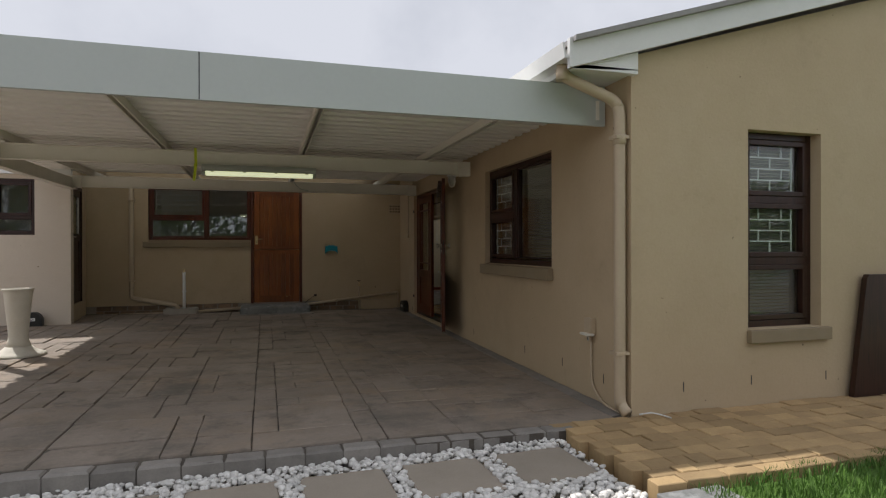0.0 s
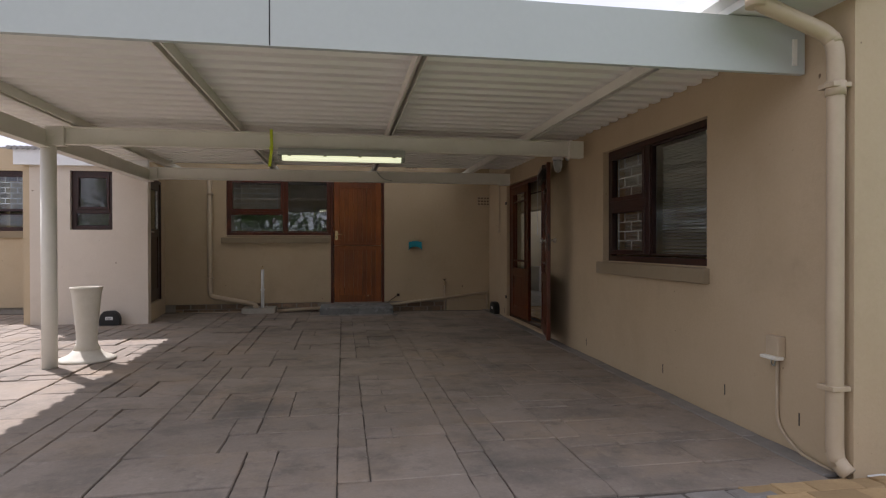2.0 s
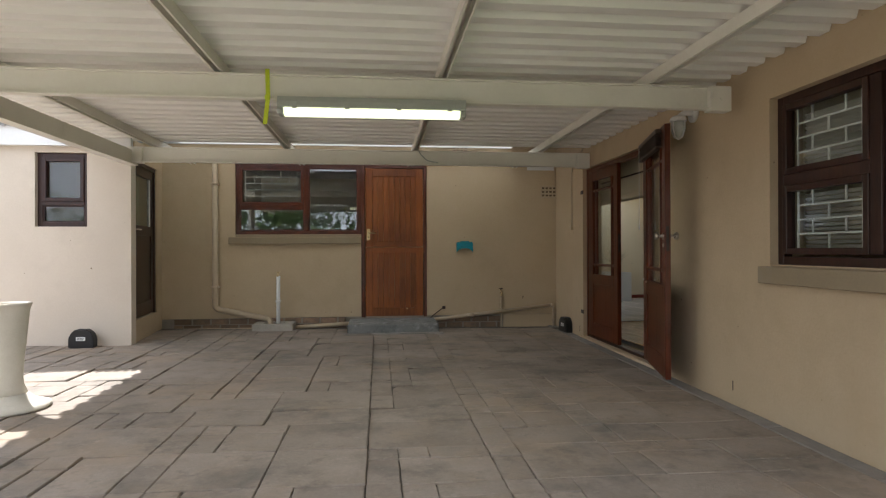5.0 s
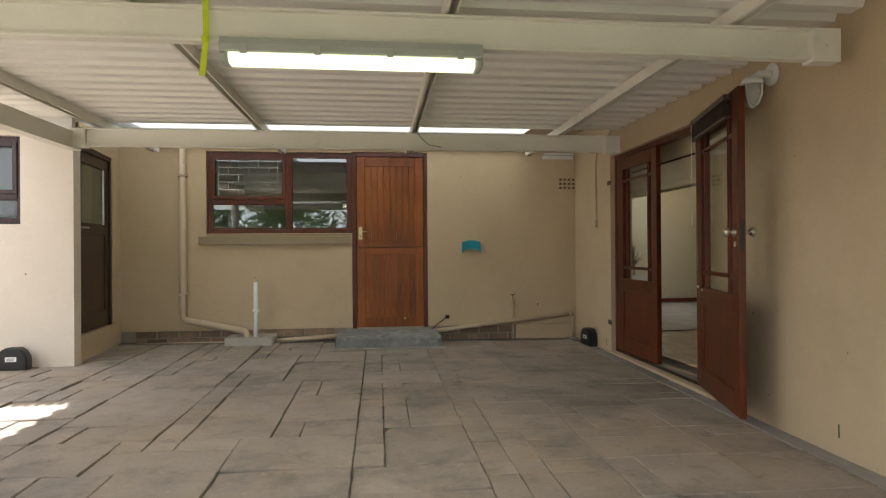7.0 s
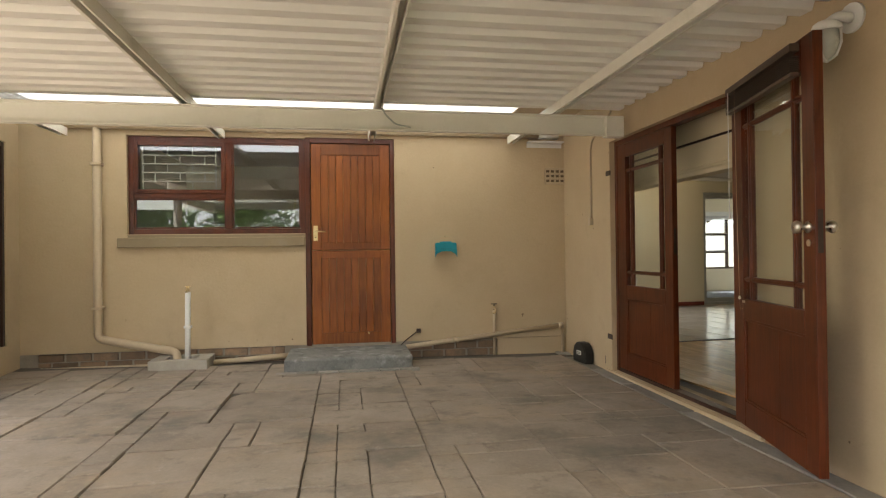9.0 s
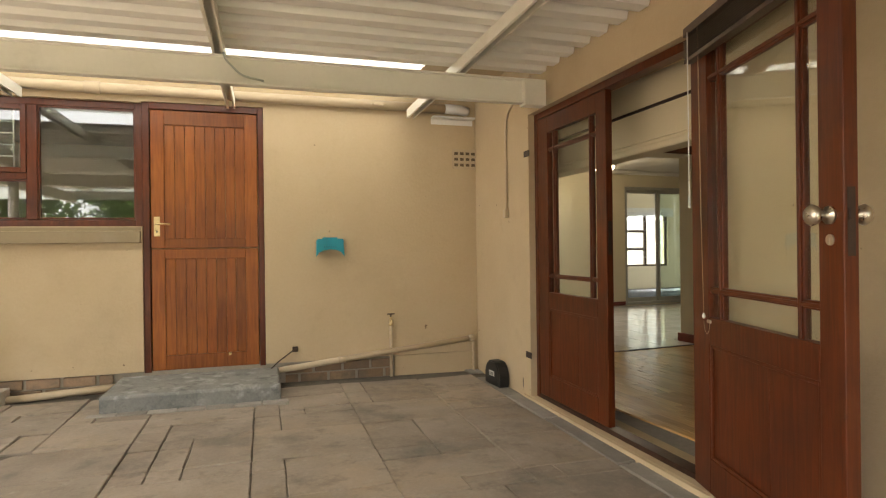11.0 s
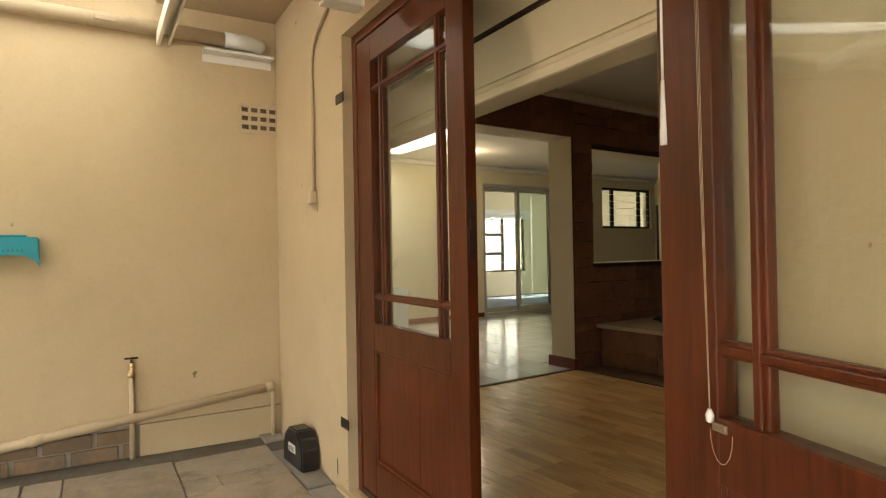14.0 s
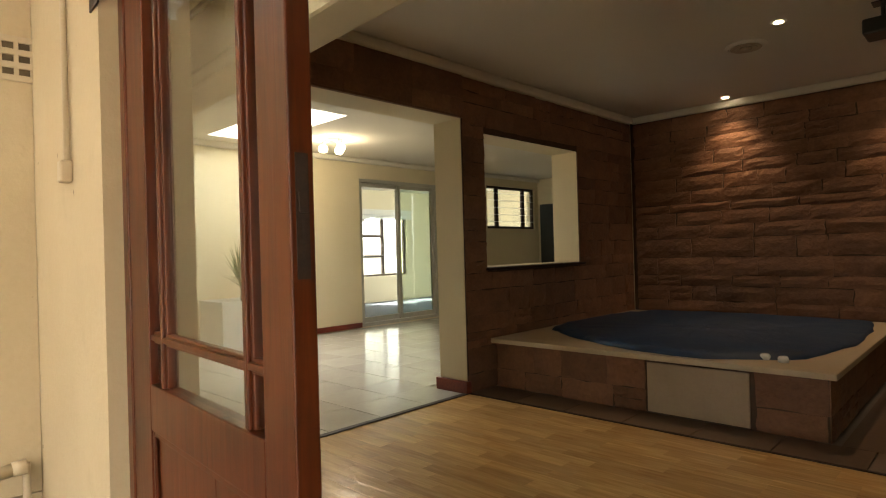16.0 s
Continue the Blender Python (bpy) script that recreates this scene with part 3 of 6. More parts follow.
for s in ((-2.6, -5.7, SK[0], 3.75), (SK[1], -5.7, 6.5, 3.75), (SK[0], -5.7, SK[1], SK[2]), (SK[0], SK[3], SK[1], 3.75), (0.0, 3.75, 7.5, 7.0)):
    box(bm, s[0], s[1], 2.40, s[2], s[3], 2.46)
for s in ((SK[0] - 0.03, SK[2], SK[0], SK[3]), (SK[1], SK[2], SK[1] + 0.03, SK[3]), (SK[0], SK[2] - 0.03, SK[1], SK[2]), (SK[0], SK[3], SK[1], SK[3] + 0.03)):
    box(bm, s[0], s[1], 2.461, s[2], s[3], 2.9)
o = structure("ceiling", bm, CEIL, "off-white plastered ceiling with a skylight shaft", "ceiling")
o.matrix_world = IN
o = structure("skylight", boxes((SK[0] - 0.04, SK[2] - 0.04, 2.902, SK[1] + 0.04, SK[3] + 0.04, 2.91)), TRANSLUCENT, "milky white skylight pane", "skylight")
o.matrix_world = IN
bm = boxes((-2.6, -5.7, -0.25, 6.5, 3.93, -0.012))
o = structure("floor", bm, GROUT, "screed under the indoor floors", "floor")
o.matrix_world = IN
o = structure("carpet", boxes((0.2, 3.94, -0.25, 7.3, 6.9, -0.004)), CARPET, "blue-grey carpet of the sun room", "carpet")
o.matrix_world = IN
# deep bulkhead just inside the garden doors
bm = boxes((2.985, 6.5, 1.70, 3.08, 10.60, 2.44))
box(bm, 2.96, 6.5, 1.655, 3.10, 10.60, 1.698, bevel=0.012)
box(bm, 2.972, 6.5, 1.72, 2.985, 10.60, 1.745)
structure("bulkhead", bm, CREAM, "cream plastered bulkhead with a moulded lower edge", "bulkhead")
structure("curtain_track", boxes((2.966, 6.6, 1.905, 2.982, 10.5, 1.919)), IRON, "dark curtain track on the bulkhead", "track")
structure("threshold", boxes((EX - 0.02, FD[0] - 0.1, -0.2, EXI + 0.02, FD[1] + 0.1, 0.048)), PLASTER, "painted plaster threshold below the garden doors", "threshold")
o = structure("baseboard", boxes((-2.2, 3.73, 0.0, SL[0] - 0.02, 3.748, 0.07), (SL[1] + 0.02, 3.73, 0, 6.38, 3.748, 0.07)), SKIRT, "dark red-brown timber skirting", "skirting")
o.matrix_world = IN
o = structure("baseboard_pier", boxes((-0.03, -0.025, 0.0, -0.004, 0.29, 0.09), (-0.03, -0.028, 0.0, 0.02, -0.004, 0.09), bevel=0.004), SKIRT, "red-brown skirting round the pier", "skirting")
o.matrix_world = IN
for nm, s in (("cornice", (2.66, -5.5, 2.33, 2.718, -0.03, 2.399)), ("cornice_divider", (-2.3, -0.07, 2.33, 2.66, -0.004, 2.399)), ("cornice_far", (-2.2, 3.68, 2.33, 6.39, 3.748, 2.399))):
    bm = boxes(s, bevel=0.02)
    o = structure(nm, bm, CEIL, "off-white cove cornice", "cornice")
    o.matrix_world = IN
structure("lintel_band", boxes((-2.2, -0.03, 2.02, -0.002, -0.002, 2.33)), STONE, "dark stone-faced band over the opening", "lintel").matrix_world = IN

# garden beyond the far windows and round the plot
structure("garden_wall", boxes((-2.0, 22.0, -0.2, 24.0, 22.25, 1.95)), WHITE, "white painted boundary wall", "wall")
structure("garden_wall_east", boxes((23.8, 4.0, -0.2, 24.0, 21.98, 1.95)), WHITE, "white painted boundary wall", "wall")
structure("garden_wall_south", boxes((-14.0, -9.0, -0.2, 20.0, -8.75, 1.9)), WHITE, "white painted boundary wall behind the lawn", "wall")
structure("garden_wall_west", boxes((-12.2, -8.7, -0.2, -12.0, 12.0, 1.9)), PLASTER, "plain boundary wall", "wall")


# ---------------------------------------------------------------- carport
def channel_y(bm, x, z0, z1, y0, y1, w=0.062, t=0.005):
    """A lipped channel, open below, running along y."""
    box(bm, x - w / 2, y0, z0, x - w / 2 + t, y1, z1)
    box(bm, x + w / 2 - t, y0, z0, x + w / 2, y1, z1)
    box(bm, x - w / 2 + t, y0, z1 - t, x + w / 2 - t, y1, z1)
    box(bm, x - w / 2 + t, y0, z0, x - w / 2 + t + 0.012, y1, z0 + 0.003)
    box(bm, x + w / 2 - t - 0.006, y0, z0, x + w / 2 - t, y1, z0 + 0.003)


carport = thing("carport", "cream painted steel carport with a ribbed sheet roof", "carport", kind="structure")
bm = bmesh.new()
ys, zs = [], []
y = 3.60
SH = 2.268
while y < 9.20:
    for dy, dz in ((0.0, 0.0), (0.075, 0.0), (0.100, 0.06), (0.155, 0.06)):
        ys.append(y + dy)
        zs.append(SH + dz)
    y += 0.18
prev = None
for yy, zz in zip(ys, zs):
    cur = [bm.verts.new((-2.85, yy, zz)), bm.verts.new((EX - 0.015, yy, zz))]
    if prev:
        bm.faces.new((prev[0], prev[1], cur[1], cur[0]))
    prev = cur
sheet = part("roof_sheet", bm, SHEET, carport, "white ribbed metal roof sheeting")
sol = sheet.modifiers.new("thickness", "SOLIDIFY")
sol.thickness = 0.003
for x in (-2.16, -0.80, 0.60, 2.01):
    bm = bmesh.new()
    channel_y(bm, x, 2.194, 2.266, 3.60, 10.45)
    part("purlin", bm, WHITE_STEEL, carport)
for y, x0, lo, xe in ((6.36, -2.30, 2.025, 2.40), (9.10, -2.34, 2.025, 2.43)):
    bm = bmesh.new()
    box(bm, x0, y + 0.028, lo + 0.012, xe, y + 0.05, lo + 0.148)
    box(bm, x0, y, lo, xe, y + 0.06, lo + 0.014, bevel=0.003)
    box(bm, x0, y, lo + 0.146, xe, y + 0.06, lo + 0.158, bevel=0.003)
    part("cross_beam", bm, WHITE_STEEL, carport)
    for bx in (xe - 0.01, x0 - 0.08):
        bm = boxes((bx, y - 0.012, lo - 0.012, bx + 0.15, y + 0.07, lo + 0.155), bevel=0.004)
        for sx in (0.075,):
            tube(bm, [(bx + sx, y - 0.02, lo + 0.07), (bx + sx, y - 0.01, lo + 0.07)], 0.008, 8)
        part("bracket", bm, WHITE_STEEL, carport)
bm = boxes((-2.42, 3.60, 2.00, -2.37, 9.15, 2.15))
box(bm, -2.43, 3.60, 1.99, -2.33, 9.15, 2.004)
part("side_beam", bm, WHITE_STEEL, carport)
bm = bmesh.new()
tube(bm, [(-2.37, 6.39, gz(-2.37, 6.39) - 0.02), (-2.37, 6.39, 2.03)], 0.062, 24)
part("post", bm, WHITE_STEEL, carport, "round cream steel post with flaking paint at its foot")
# front fascia in two lengths
FJ = -0.173
for x0, x1 in ((-4.6, FJ - 0.0005), (FJ + 0.0005, EX - 0.02)):
    bm = boxes((x0, 3.565, 2.06, x1, 3.575, 2.35))
    box(bm, x0, 3.5755, 2.34, x1, 3.62, 2.349)
    box(bm, x0, 3.5755, 2.0605, x1, 3.60, 2.066)
    part("fascia_panel", bm, FASCIA, carport, "pale grey-green sheet metal fascia")
part("joint_strip", boxes((FJ - 0.003, 3.5635, 2.062, FJ + 0.003, 3.5648, 2.348)), CHALK, carport)
bm = boxes((2.53, 3.553, 2.10, 2.555, 3.564, 2.24))
part("fascia_clip", bm, WHITE_STEEL, carport)

bm = bmesh.new()
box(bm, -2.86, 9.12, 2.475, 2.0, KY - 0.002, 2.479)
tagged(part("translucent_sheet", bm, TRANSLUCENT, carport, "milky translucent roof strip between carport and house"))
bm = boxes((1.99, 9.12, 2.465, EX - 0.003, KY - 0.002, 2.485))
part("flashing", bm, PIPE, carport, "brown flashing board at the corner")


# ---------------------------------------------------------------- windows and doors
def place(axis, plane):
    """Local u (along the wall), v (out of the wall, towards the viewer) and z to the world."""
    if axis == "y":      # wall face that looks towards -x
        return Matrix(((0, -1, 0, plane), (-1, 0, 0, 0), (0, 0, 1, 0), (0, 0, 0, 1)))
    return Matrix(((1, 0, 0, 0), (0, -1, 0, plane), (0, 0, 1, 0), (0, 0, 0, 1)))


def brick_bars(bm, u0, u1, z0, z1, v, pitch=0.085, w=0.0095):
    """White burglar bars in a brick pattern."""
    n = max(1, round((z1 - z0) / pitch))
    zz = [z0 + (z1 - z0) * i / n for i in range(n + 1)]
    for z in zz[1:-1]:
        box(bm, u0, v - w / 2, z - w / 2, u1, v + w / 2, z + w / 2)
    for u in (u0 + 0.004, u1 - 0.012):
        box(bm, u, v - w / 2 + 0.001, z0, u + w, v + w / 2 - 0.001, z1)
    m = max(2, round((u1 - u0) / 0.2))
    for i in range(n):
        for k in range(m):
            u = u0 + (u1 - u0) * (k + (0.5 if i % 2 else 0.0) + 0.02) / m
            if u0 + 0.03 < u < u1 - 0.03:
                box(bm, u - w / 2, v - w / 2 + 0.0005, zz[i], u + w / 2, v + w / 2 - 0.0005, zz[i + 1])


def window(name, label, m, u0, u1, z0, z1, cells, wood_mat, depth=0.06, rail=0.05, bars=(), blind=(), back=None, glass=None):
    """cells: panes as (u0, u1, z0, z1, sash) in metres; sash panes get a frame of their own."""
    th = thing(name, label, "window", kind="structure")
    th.matrix_world = m
    bm = boxes((u0, -depth, z0, u0 + rail, 0, z1), (u1 - rail, -depth, z0, u1, 0, z1), (u0 + rail, -depth, z0, u1 - rail, 0, z0 + rail), (u0 + rail, -depth, z1 - rail, u1 - rail, 0, z1), bevel=0.004)
    part("window_frame", bm, wood_mat, th)
    for k, (a, b, c, d, sash) in enumerate(cells):
        if sash:
            s = 0.038
            bm = boxes((a, -depth + 0.012, c, a + s, 0.012, d), (b - s, -depth + 0.012, c, b, 0.012, d), (a + s, -depth + 0.012, c, b - s, 0.012, c + s), (a + s, -depth + 0.012, d - s, b - s, 0.012, d), bevel=0.004)
            part("sash", bm, wood_mat, th)
            a, b, c, d = a + s, b - s, c + s, d - s
        else:
            bm = bmesh.new()
            s = 0.012
            for q in ((a, c, a + s, d), (b - s, c, b, d), (a + s, c, b - s, c + s), (a + s, d - s, b - s, d)):
                box(bm, q[0], -depth + 0.02, q[1], q[2], -0.012, q[3])
            part("glazing_bead", bm, wood_mat, th)
        p = part("pane", boxes((a, -depth / 2 - 0.002, c, b, -depth / 2 + 0.002, d)), glass or GLASS, th)
        p.visible_shadow = False
        if k in bars:
            bm = bmesh.new()
            brick_bars(bm, a + 0.02, b - 0.05, c, d, -depth / 2 - 0.016)
            part("burglar_bars", bm, WHITE_BAR, th, "white burglar bars in a brick pattern")
        if k in blind:
            bm = bmesh.new()
            n = int((d - c) / 0.026)
            for i in range(n):
                z = c + i * 0.026
                vs = [bm.verts.new(q) for q in ((a - 0.01, -depth - 0.055, z + 0.019), (b + 0.01, -depth - 0.055, z + 0.019), (b + 0.01, -depth - 0.075, z), (a - 0.01, -depth - 0.075, z))]
                bm.faces.new(vs)
            o = part("venetian_blind", bm, BLIND, th, "closed pale venetian blind")
    return th


def mullions(th, specs, material, depth=0.06):
    for s in specs:
        part("mullion", boxes((s[0], -depth, s[2], s[1], 0.004, s[3]), bevel=0.004), material, th)


MX = place("y", EX + 0.055)
# carport window: local u runs along -y
u0, u1 = -6.095, -4.455
th = window("window_1", "dark-stained timber window with white burglar bars and a blind", MX, u0, u1, 0.99, 2.03,
            [(u0 + 0.055, u0 + 0.70, 1.055, 1.475, True), (u0 + 0.055, u0 + 0.70, 1.545, 1.975, True), (u0 + 0.775, u1 - 0.055, 1.055, 1.975, False)], STAINED, bars=(0, 1), blind=(0, 1, 2))
mullions(th, [(u0 + 0.70, u0 + 0.775, 1.055, 1.975), (u0 + 0.055, u0 + 0.70, 1.475, 1.545)], STAINED)
bm = boxes((EX - 0.055, 4.42, 0.872, EX - 0.001, 6.14, 0.978), (EX - 0.001, 4.456, 0.92, EX + 0.05, 6.094, 0.988), bevel=0.006)
structure("window_sill_1", bm, SILL, "olive-brown painted plaster window sill", "sill")
# gable window
MG = place("x", GY + 0.09)
th = window("window_2", "tall dark-stained timber window with burglar bars", MG, 3.63, 4.33, 0.555, 2.04,
            [(3.685, 4.275, 0.61, 1.03, True), (3.685, 4.275, 1.09, 1.50, True), (3.685, 4.275, 1.56, 1.985, True)], STAINED, bars=(1, 2), blind=(0, 1, 2))
mullions(th, [(3.685, 4.275, 1.03, 1.09), (3.685, 4.275, 1.50, 1.56)], STAINED)
structure("window_sill_2", boxes((3.62, GY - 0.045, 0.455, 4.395, GY + 0.0005, 0.55), (3.631, GY + 0.001, 0.50, 4.329, GY + 0.09, 0.554), bevel=0.005), SILL, "brown painted plaster window sill", "sill")
# kitchen window
MK = place("x", KY + 0.045)
th = window("window_3", "red-brown timber kitchen window with white burglar bars", MK, KW[0], KW[1], 1.30, 2.235,
            [(KW[0] + 0.05, -0.80, 1.355, 1.64, False), (KW[0] + 0.05, -0.80, 1.69, 2.185, True), (-0.735, KW[1] - 0.05, 1.355, 2.185, False)], MERANTI, bars=(1,), glass=GLASS_REFLECT)
mullions(th, [(-0.80, -0.735, 1.35, 2.185), (KW[0] + 0.05, -0.80, 1.64, 1.69)], MERANTI)
structure("window_sill_3", boxes((-1.75, KY - 0.045, 1.175, -0.052, KY - 0.001, 1.265), (-1.674, KY - 0.001, 1.265, -0.048, KY + 0.045, 1.298), bevel=0.006), SILL, "olive-brown painted plaster sill below the kitchen window", "sill")
# store window and far window
MS = place("x", 9.22 + 0.05)
th = window("window_4", "small dark-framed window of the store room", MS, -3.385, -2.87, 1.35, 2.13, [(-3.335, -2.92, 1.40, 1.575, False), (-3.335, -2.92, 1.62, 2.08, True)], STAINED, rail=0.05)
mullions(th, [(-3.335, -2.92, 1.575, 1.62)], STAINED)
MF = place("x", KY + 0.05)
th = window("window_5", "dark-framed window with white burglar bars", MF, -6.0, -4.5, 1.36, 2.27, [(-5.95, -5.25, 1.41, 2.22, True), (-5.2, -4.55, 1.41, 1.62, False), (-5.2, -4.55, 1.66, 2.22, True)], STAINED, bars=(2,))
structure("window_sill_5", boxes((-6.05, KY - 0.04, 1.26, -4.45, KY - 0.001, 1.355)), SILL, "painted sill", "sill")

# rooms behind the windows, closed by plain dark walls
structure("wall_kitchen_back", boxes((-6.5, 14.0, -0.2, EX - 0.01, 14.1, 2.45)), CREAM, "plain kitchen wall", "wall")
structure("wall_kitchen_west", boxes((-6.7, KY + 0.24, -0.2, -6.55, 14.1, 2.44)), CREAM, "plain kitchen wall", "wall")
structure("wall_kitchen_side", boxes((-2.1, KY + 0.24, -0.2, -2.0, 13.99, 2.45)), CREAM, "plain kitchen wall", "wall")
structure("floor_kitchen", boxes((-6.5, KY + 0.24, -0.2, EX - 0.01, 13.99, 0.19)), DTILE, "dark kitchen floor", "floor")
structure("wall_bedroom", boxes((EXI + 0.01, 6.95, -0.2, 8.5, 7.05, 2.45)), CREAM, "plain bedroom wall", "wall")
structure("ceiling_bedroom", boxes((EXI + 0.005, GY + 0.235, 2.42, 8.9, 6.94, 2.47)), CEIL, "bedroom ceiling", "ceiling")
structure("floor_bedroom", boxes((EXI + 0.005, GY + 0.235, -0.2, 8.9, 6.94, 0.05)), CARPET, "bedroom carpet", "floor")
structure("wall_bedroom_east", boxes((8.7, GY + 0.235, 0.051, 8.9, 6.94, 2.41)), CREAM, "plain bedroom wall", "wall")
structure("wall_store_back", boxes((-3.86, 10.3, -0.2, -2.65, 10.4, 2.19)), CREAM, "plain store wall", "wall")
structure("ceiling_store", boxes((-3.86, 9.36, 2.19, -2.66, 10.3, 2.21)), CEIL, "store ceiling", "ceiling")

# kitchen stable door
kd = thing("door_1", "varnished orange-brown timber stable door with vertical boards", "door", kind="structure")
x0, x1, zb, zt = KD
bm = boxes((x0 + 0.001, KY + 0.02, zb, x0 + 0.05, KY + 0.10, zt), (x1 - 0.045, KY + 0.02, zb, x1 - 0.001, KY + 0.10, zt), (x0 + 0.05, KY + 0.02, zt - 0.05, x1 - 0.045, KY + 0.10, zt - 0.001), bevel=0.004)
part("door_frame", bm, MERANTI, kd)
dx0, dx1 = x0 + 0.055, x1 - 0.05
yf = KY + 0.035
zm = 1.13
for z0, z1, lo, hi in ((zb + 0.01, zm - 0.003, 0.11, 0.075), (zm + 0.003, zt - 0.055, 0.075, 0.11)):
    bm = boxes((dx0, yf, z0, dx0 + 0.095, yf + 0.042, z1), (dx1 - 0.095, yf, z0, dx1, yf + 0.042, z1), bevel=0.003)
    leaf = part("leaf", bm, DOORWOOD, kd)
    part("rail", boxes((dx0 + 0.095, yf, z0, dx1 - 0.095, yf + 0.042, z0 + lo), bevel=0.003), DOORWOOD, leaf)
    part("rail", boxes((dx0 + 0.095, yf, z1 - hi, dx1 - 0.095, yf + 0.042, z1), bevel=0.003), DOORWOOD, leaf)
    n = 8
    w = (dx1 - dx0 - 0.19) / n
    for i in range(n):
        a = dx0 + 0.095 + i * w
        part("board", boxes((a + 0.001, yf + 0.010, z0 + lo, a + w - 0.001, yf + 0.03, z1 - hi), bevel=0.0025), DOORWOOD, leaf)
bm = boxes((dx0 + 0.02, yf - 0.004, 1.225, dx0 + 0.062, yf - 0.0005, 1.375), bevel=0.0015)
plate = part("handle_plate", bm, BRASS, kd, "worn brass handle plate")
bm = bmesh.new()
tube(bm, bend([(dx0 + 0.041, yf - 0.003, 1.32), (dx0 + 0.041, yf - 0.045, 1.32), (dx0 + 0.14, yf - 0.048, 1.315)], 0.012), 0.008, 10)
part("lever", bm, BRASS, plate)
bm = bmesh.new()
tube(bm, [(dx0 + 0.041, yf - 0.006, 1.26), (dx0 + 0.041, yf - 0.003, 1.26)], 0.007, 10)
part("keyhole", bm, BLACK, plate)
bm = bmesh.new()
tube(bm, [(dx1 - 0.22, yf - 0.02, 0.30), (dx1 - 0.22, yf, 0.30)], 0.011, 10)
part("door_stop", bm, BRASS, kd)

# store door, set in the slanting side wall
sd = thing("door_2", "dark brown store room door with a high glass panel", "door", kind="structure")
sd.matrix_world = ROT
d0, d1 = 0.137, 1.088
bm = boxes((-0.10, d0, 0.332, -0.012, d0 + 0.045, 2.098), (-0.10, d1 - 0.045, 0.332, -0.012, d1, 2.098), (-0.10, d0 + 0.045, 2.055, -0.012, d1 - 0.045, 2.098), bevel=0.003)
part("door_frame", bm, STAINED, sd)
l0, l1 = d0 + 0.05, d1 - 0.05
for q in ((l0, 0.34, l0 + 0.10, 2.05), (l1 - 0.10, 0.34, l1, 2.05)):
    part("stile", boxes((-0.072, q[0], q[1], -0.03, q[2], q[3]), bevel=0.003), STAINED, sd)
for z0, z1 in ((1.95, 2.05), (1.27, 1.38), (0.34, 0.50)):
    part("rail", boxes((-0.072, l0 + 0.10, z0, -0.03, l1 - 0.10, z1), bevel=0.003), STAINED, sd)
part("panel", boxes((-0.06, l0 + 0.10, 0.50, -0.042, l1 - 0.10, 1.27)), STAINED, sd)
part("pane", boxes((-0.055, l0 + 0.10, 1.38, -0.05, l1 - 0.10, 1.95)), GLASS_DARK, sd)
part("glazing_strip", boxes((-0.05, l1 - 0.118, 1.382, -0.036, l1 - 0.101, 1.948), bevel=0.002), WHITE_BAR, sd, "thin white strip beside the glass")
bm = bmesh.new()
tube(bm, bend([(-0.03, l0 + 0.05, 1.33), (0.01, l0 + 0.05, 1.33), (0.015, l0 + 0.15, 1.33)], 0.01), 0.008, 8)
part("lever", bm, NICKEL, sd)


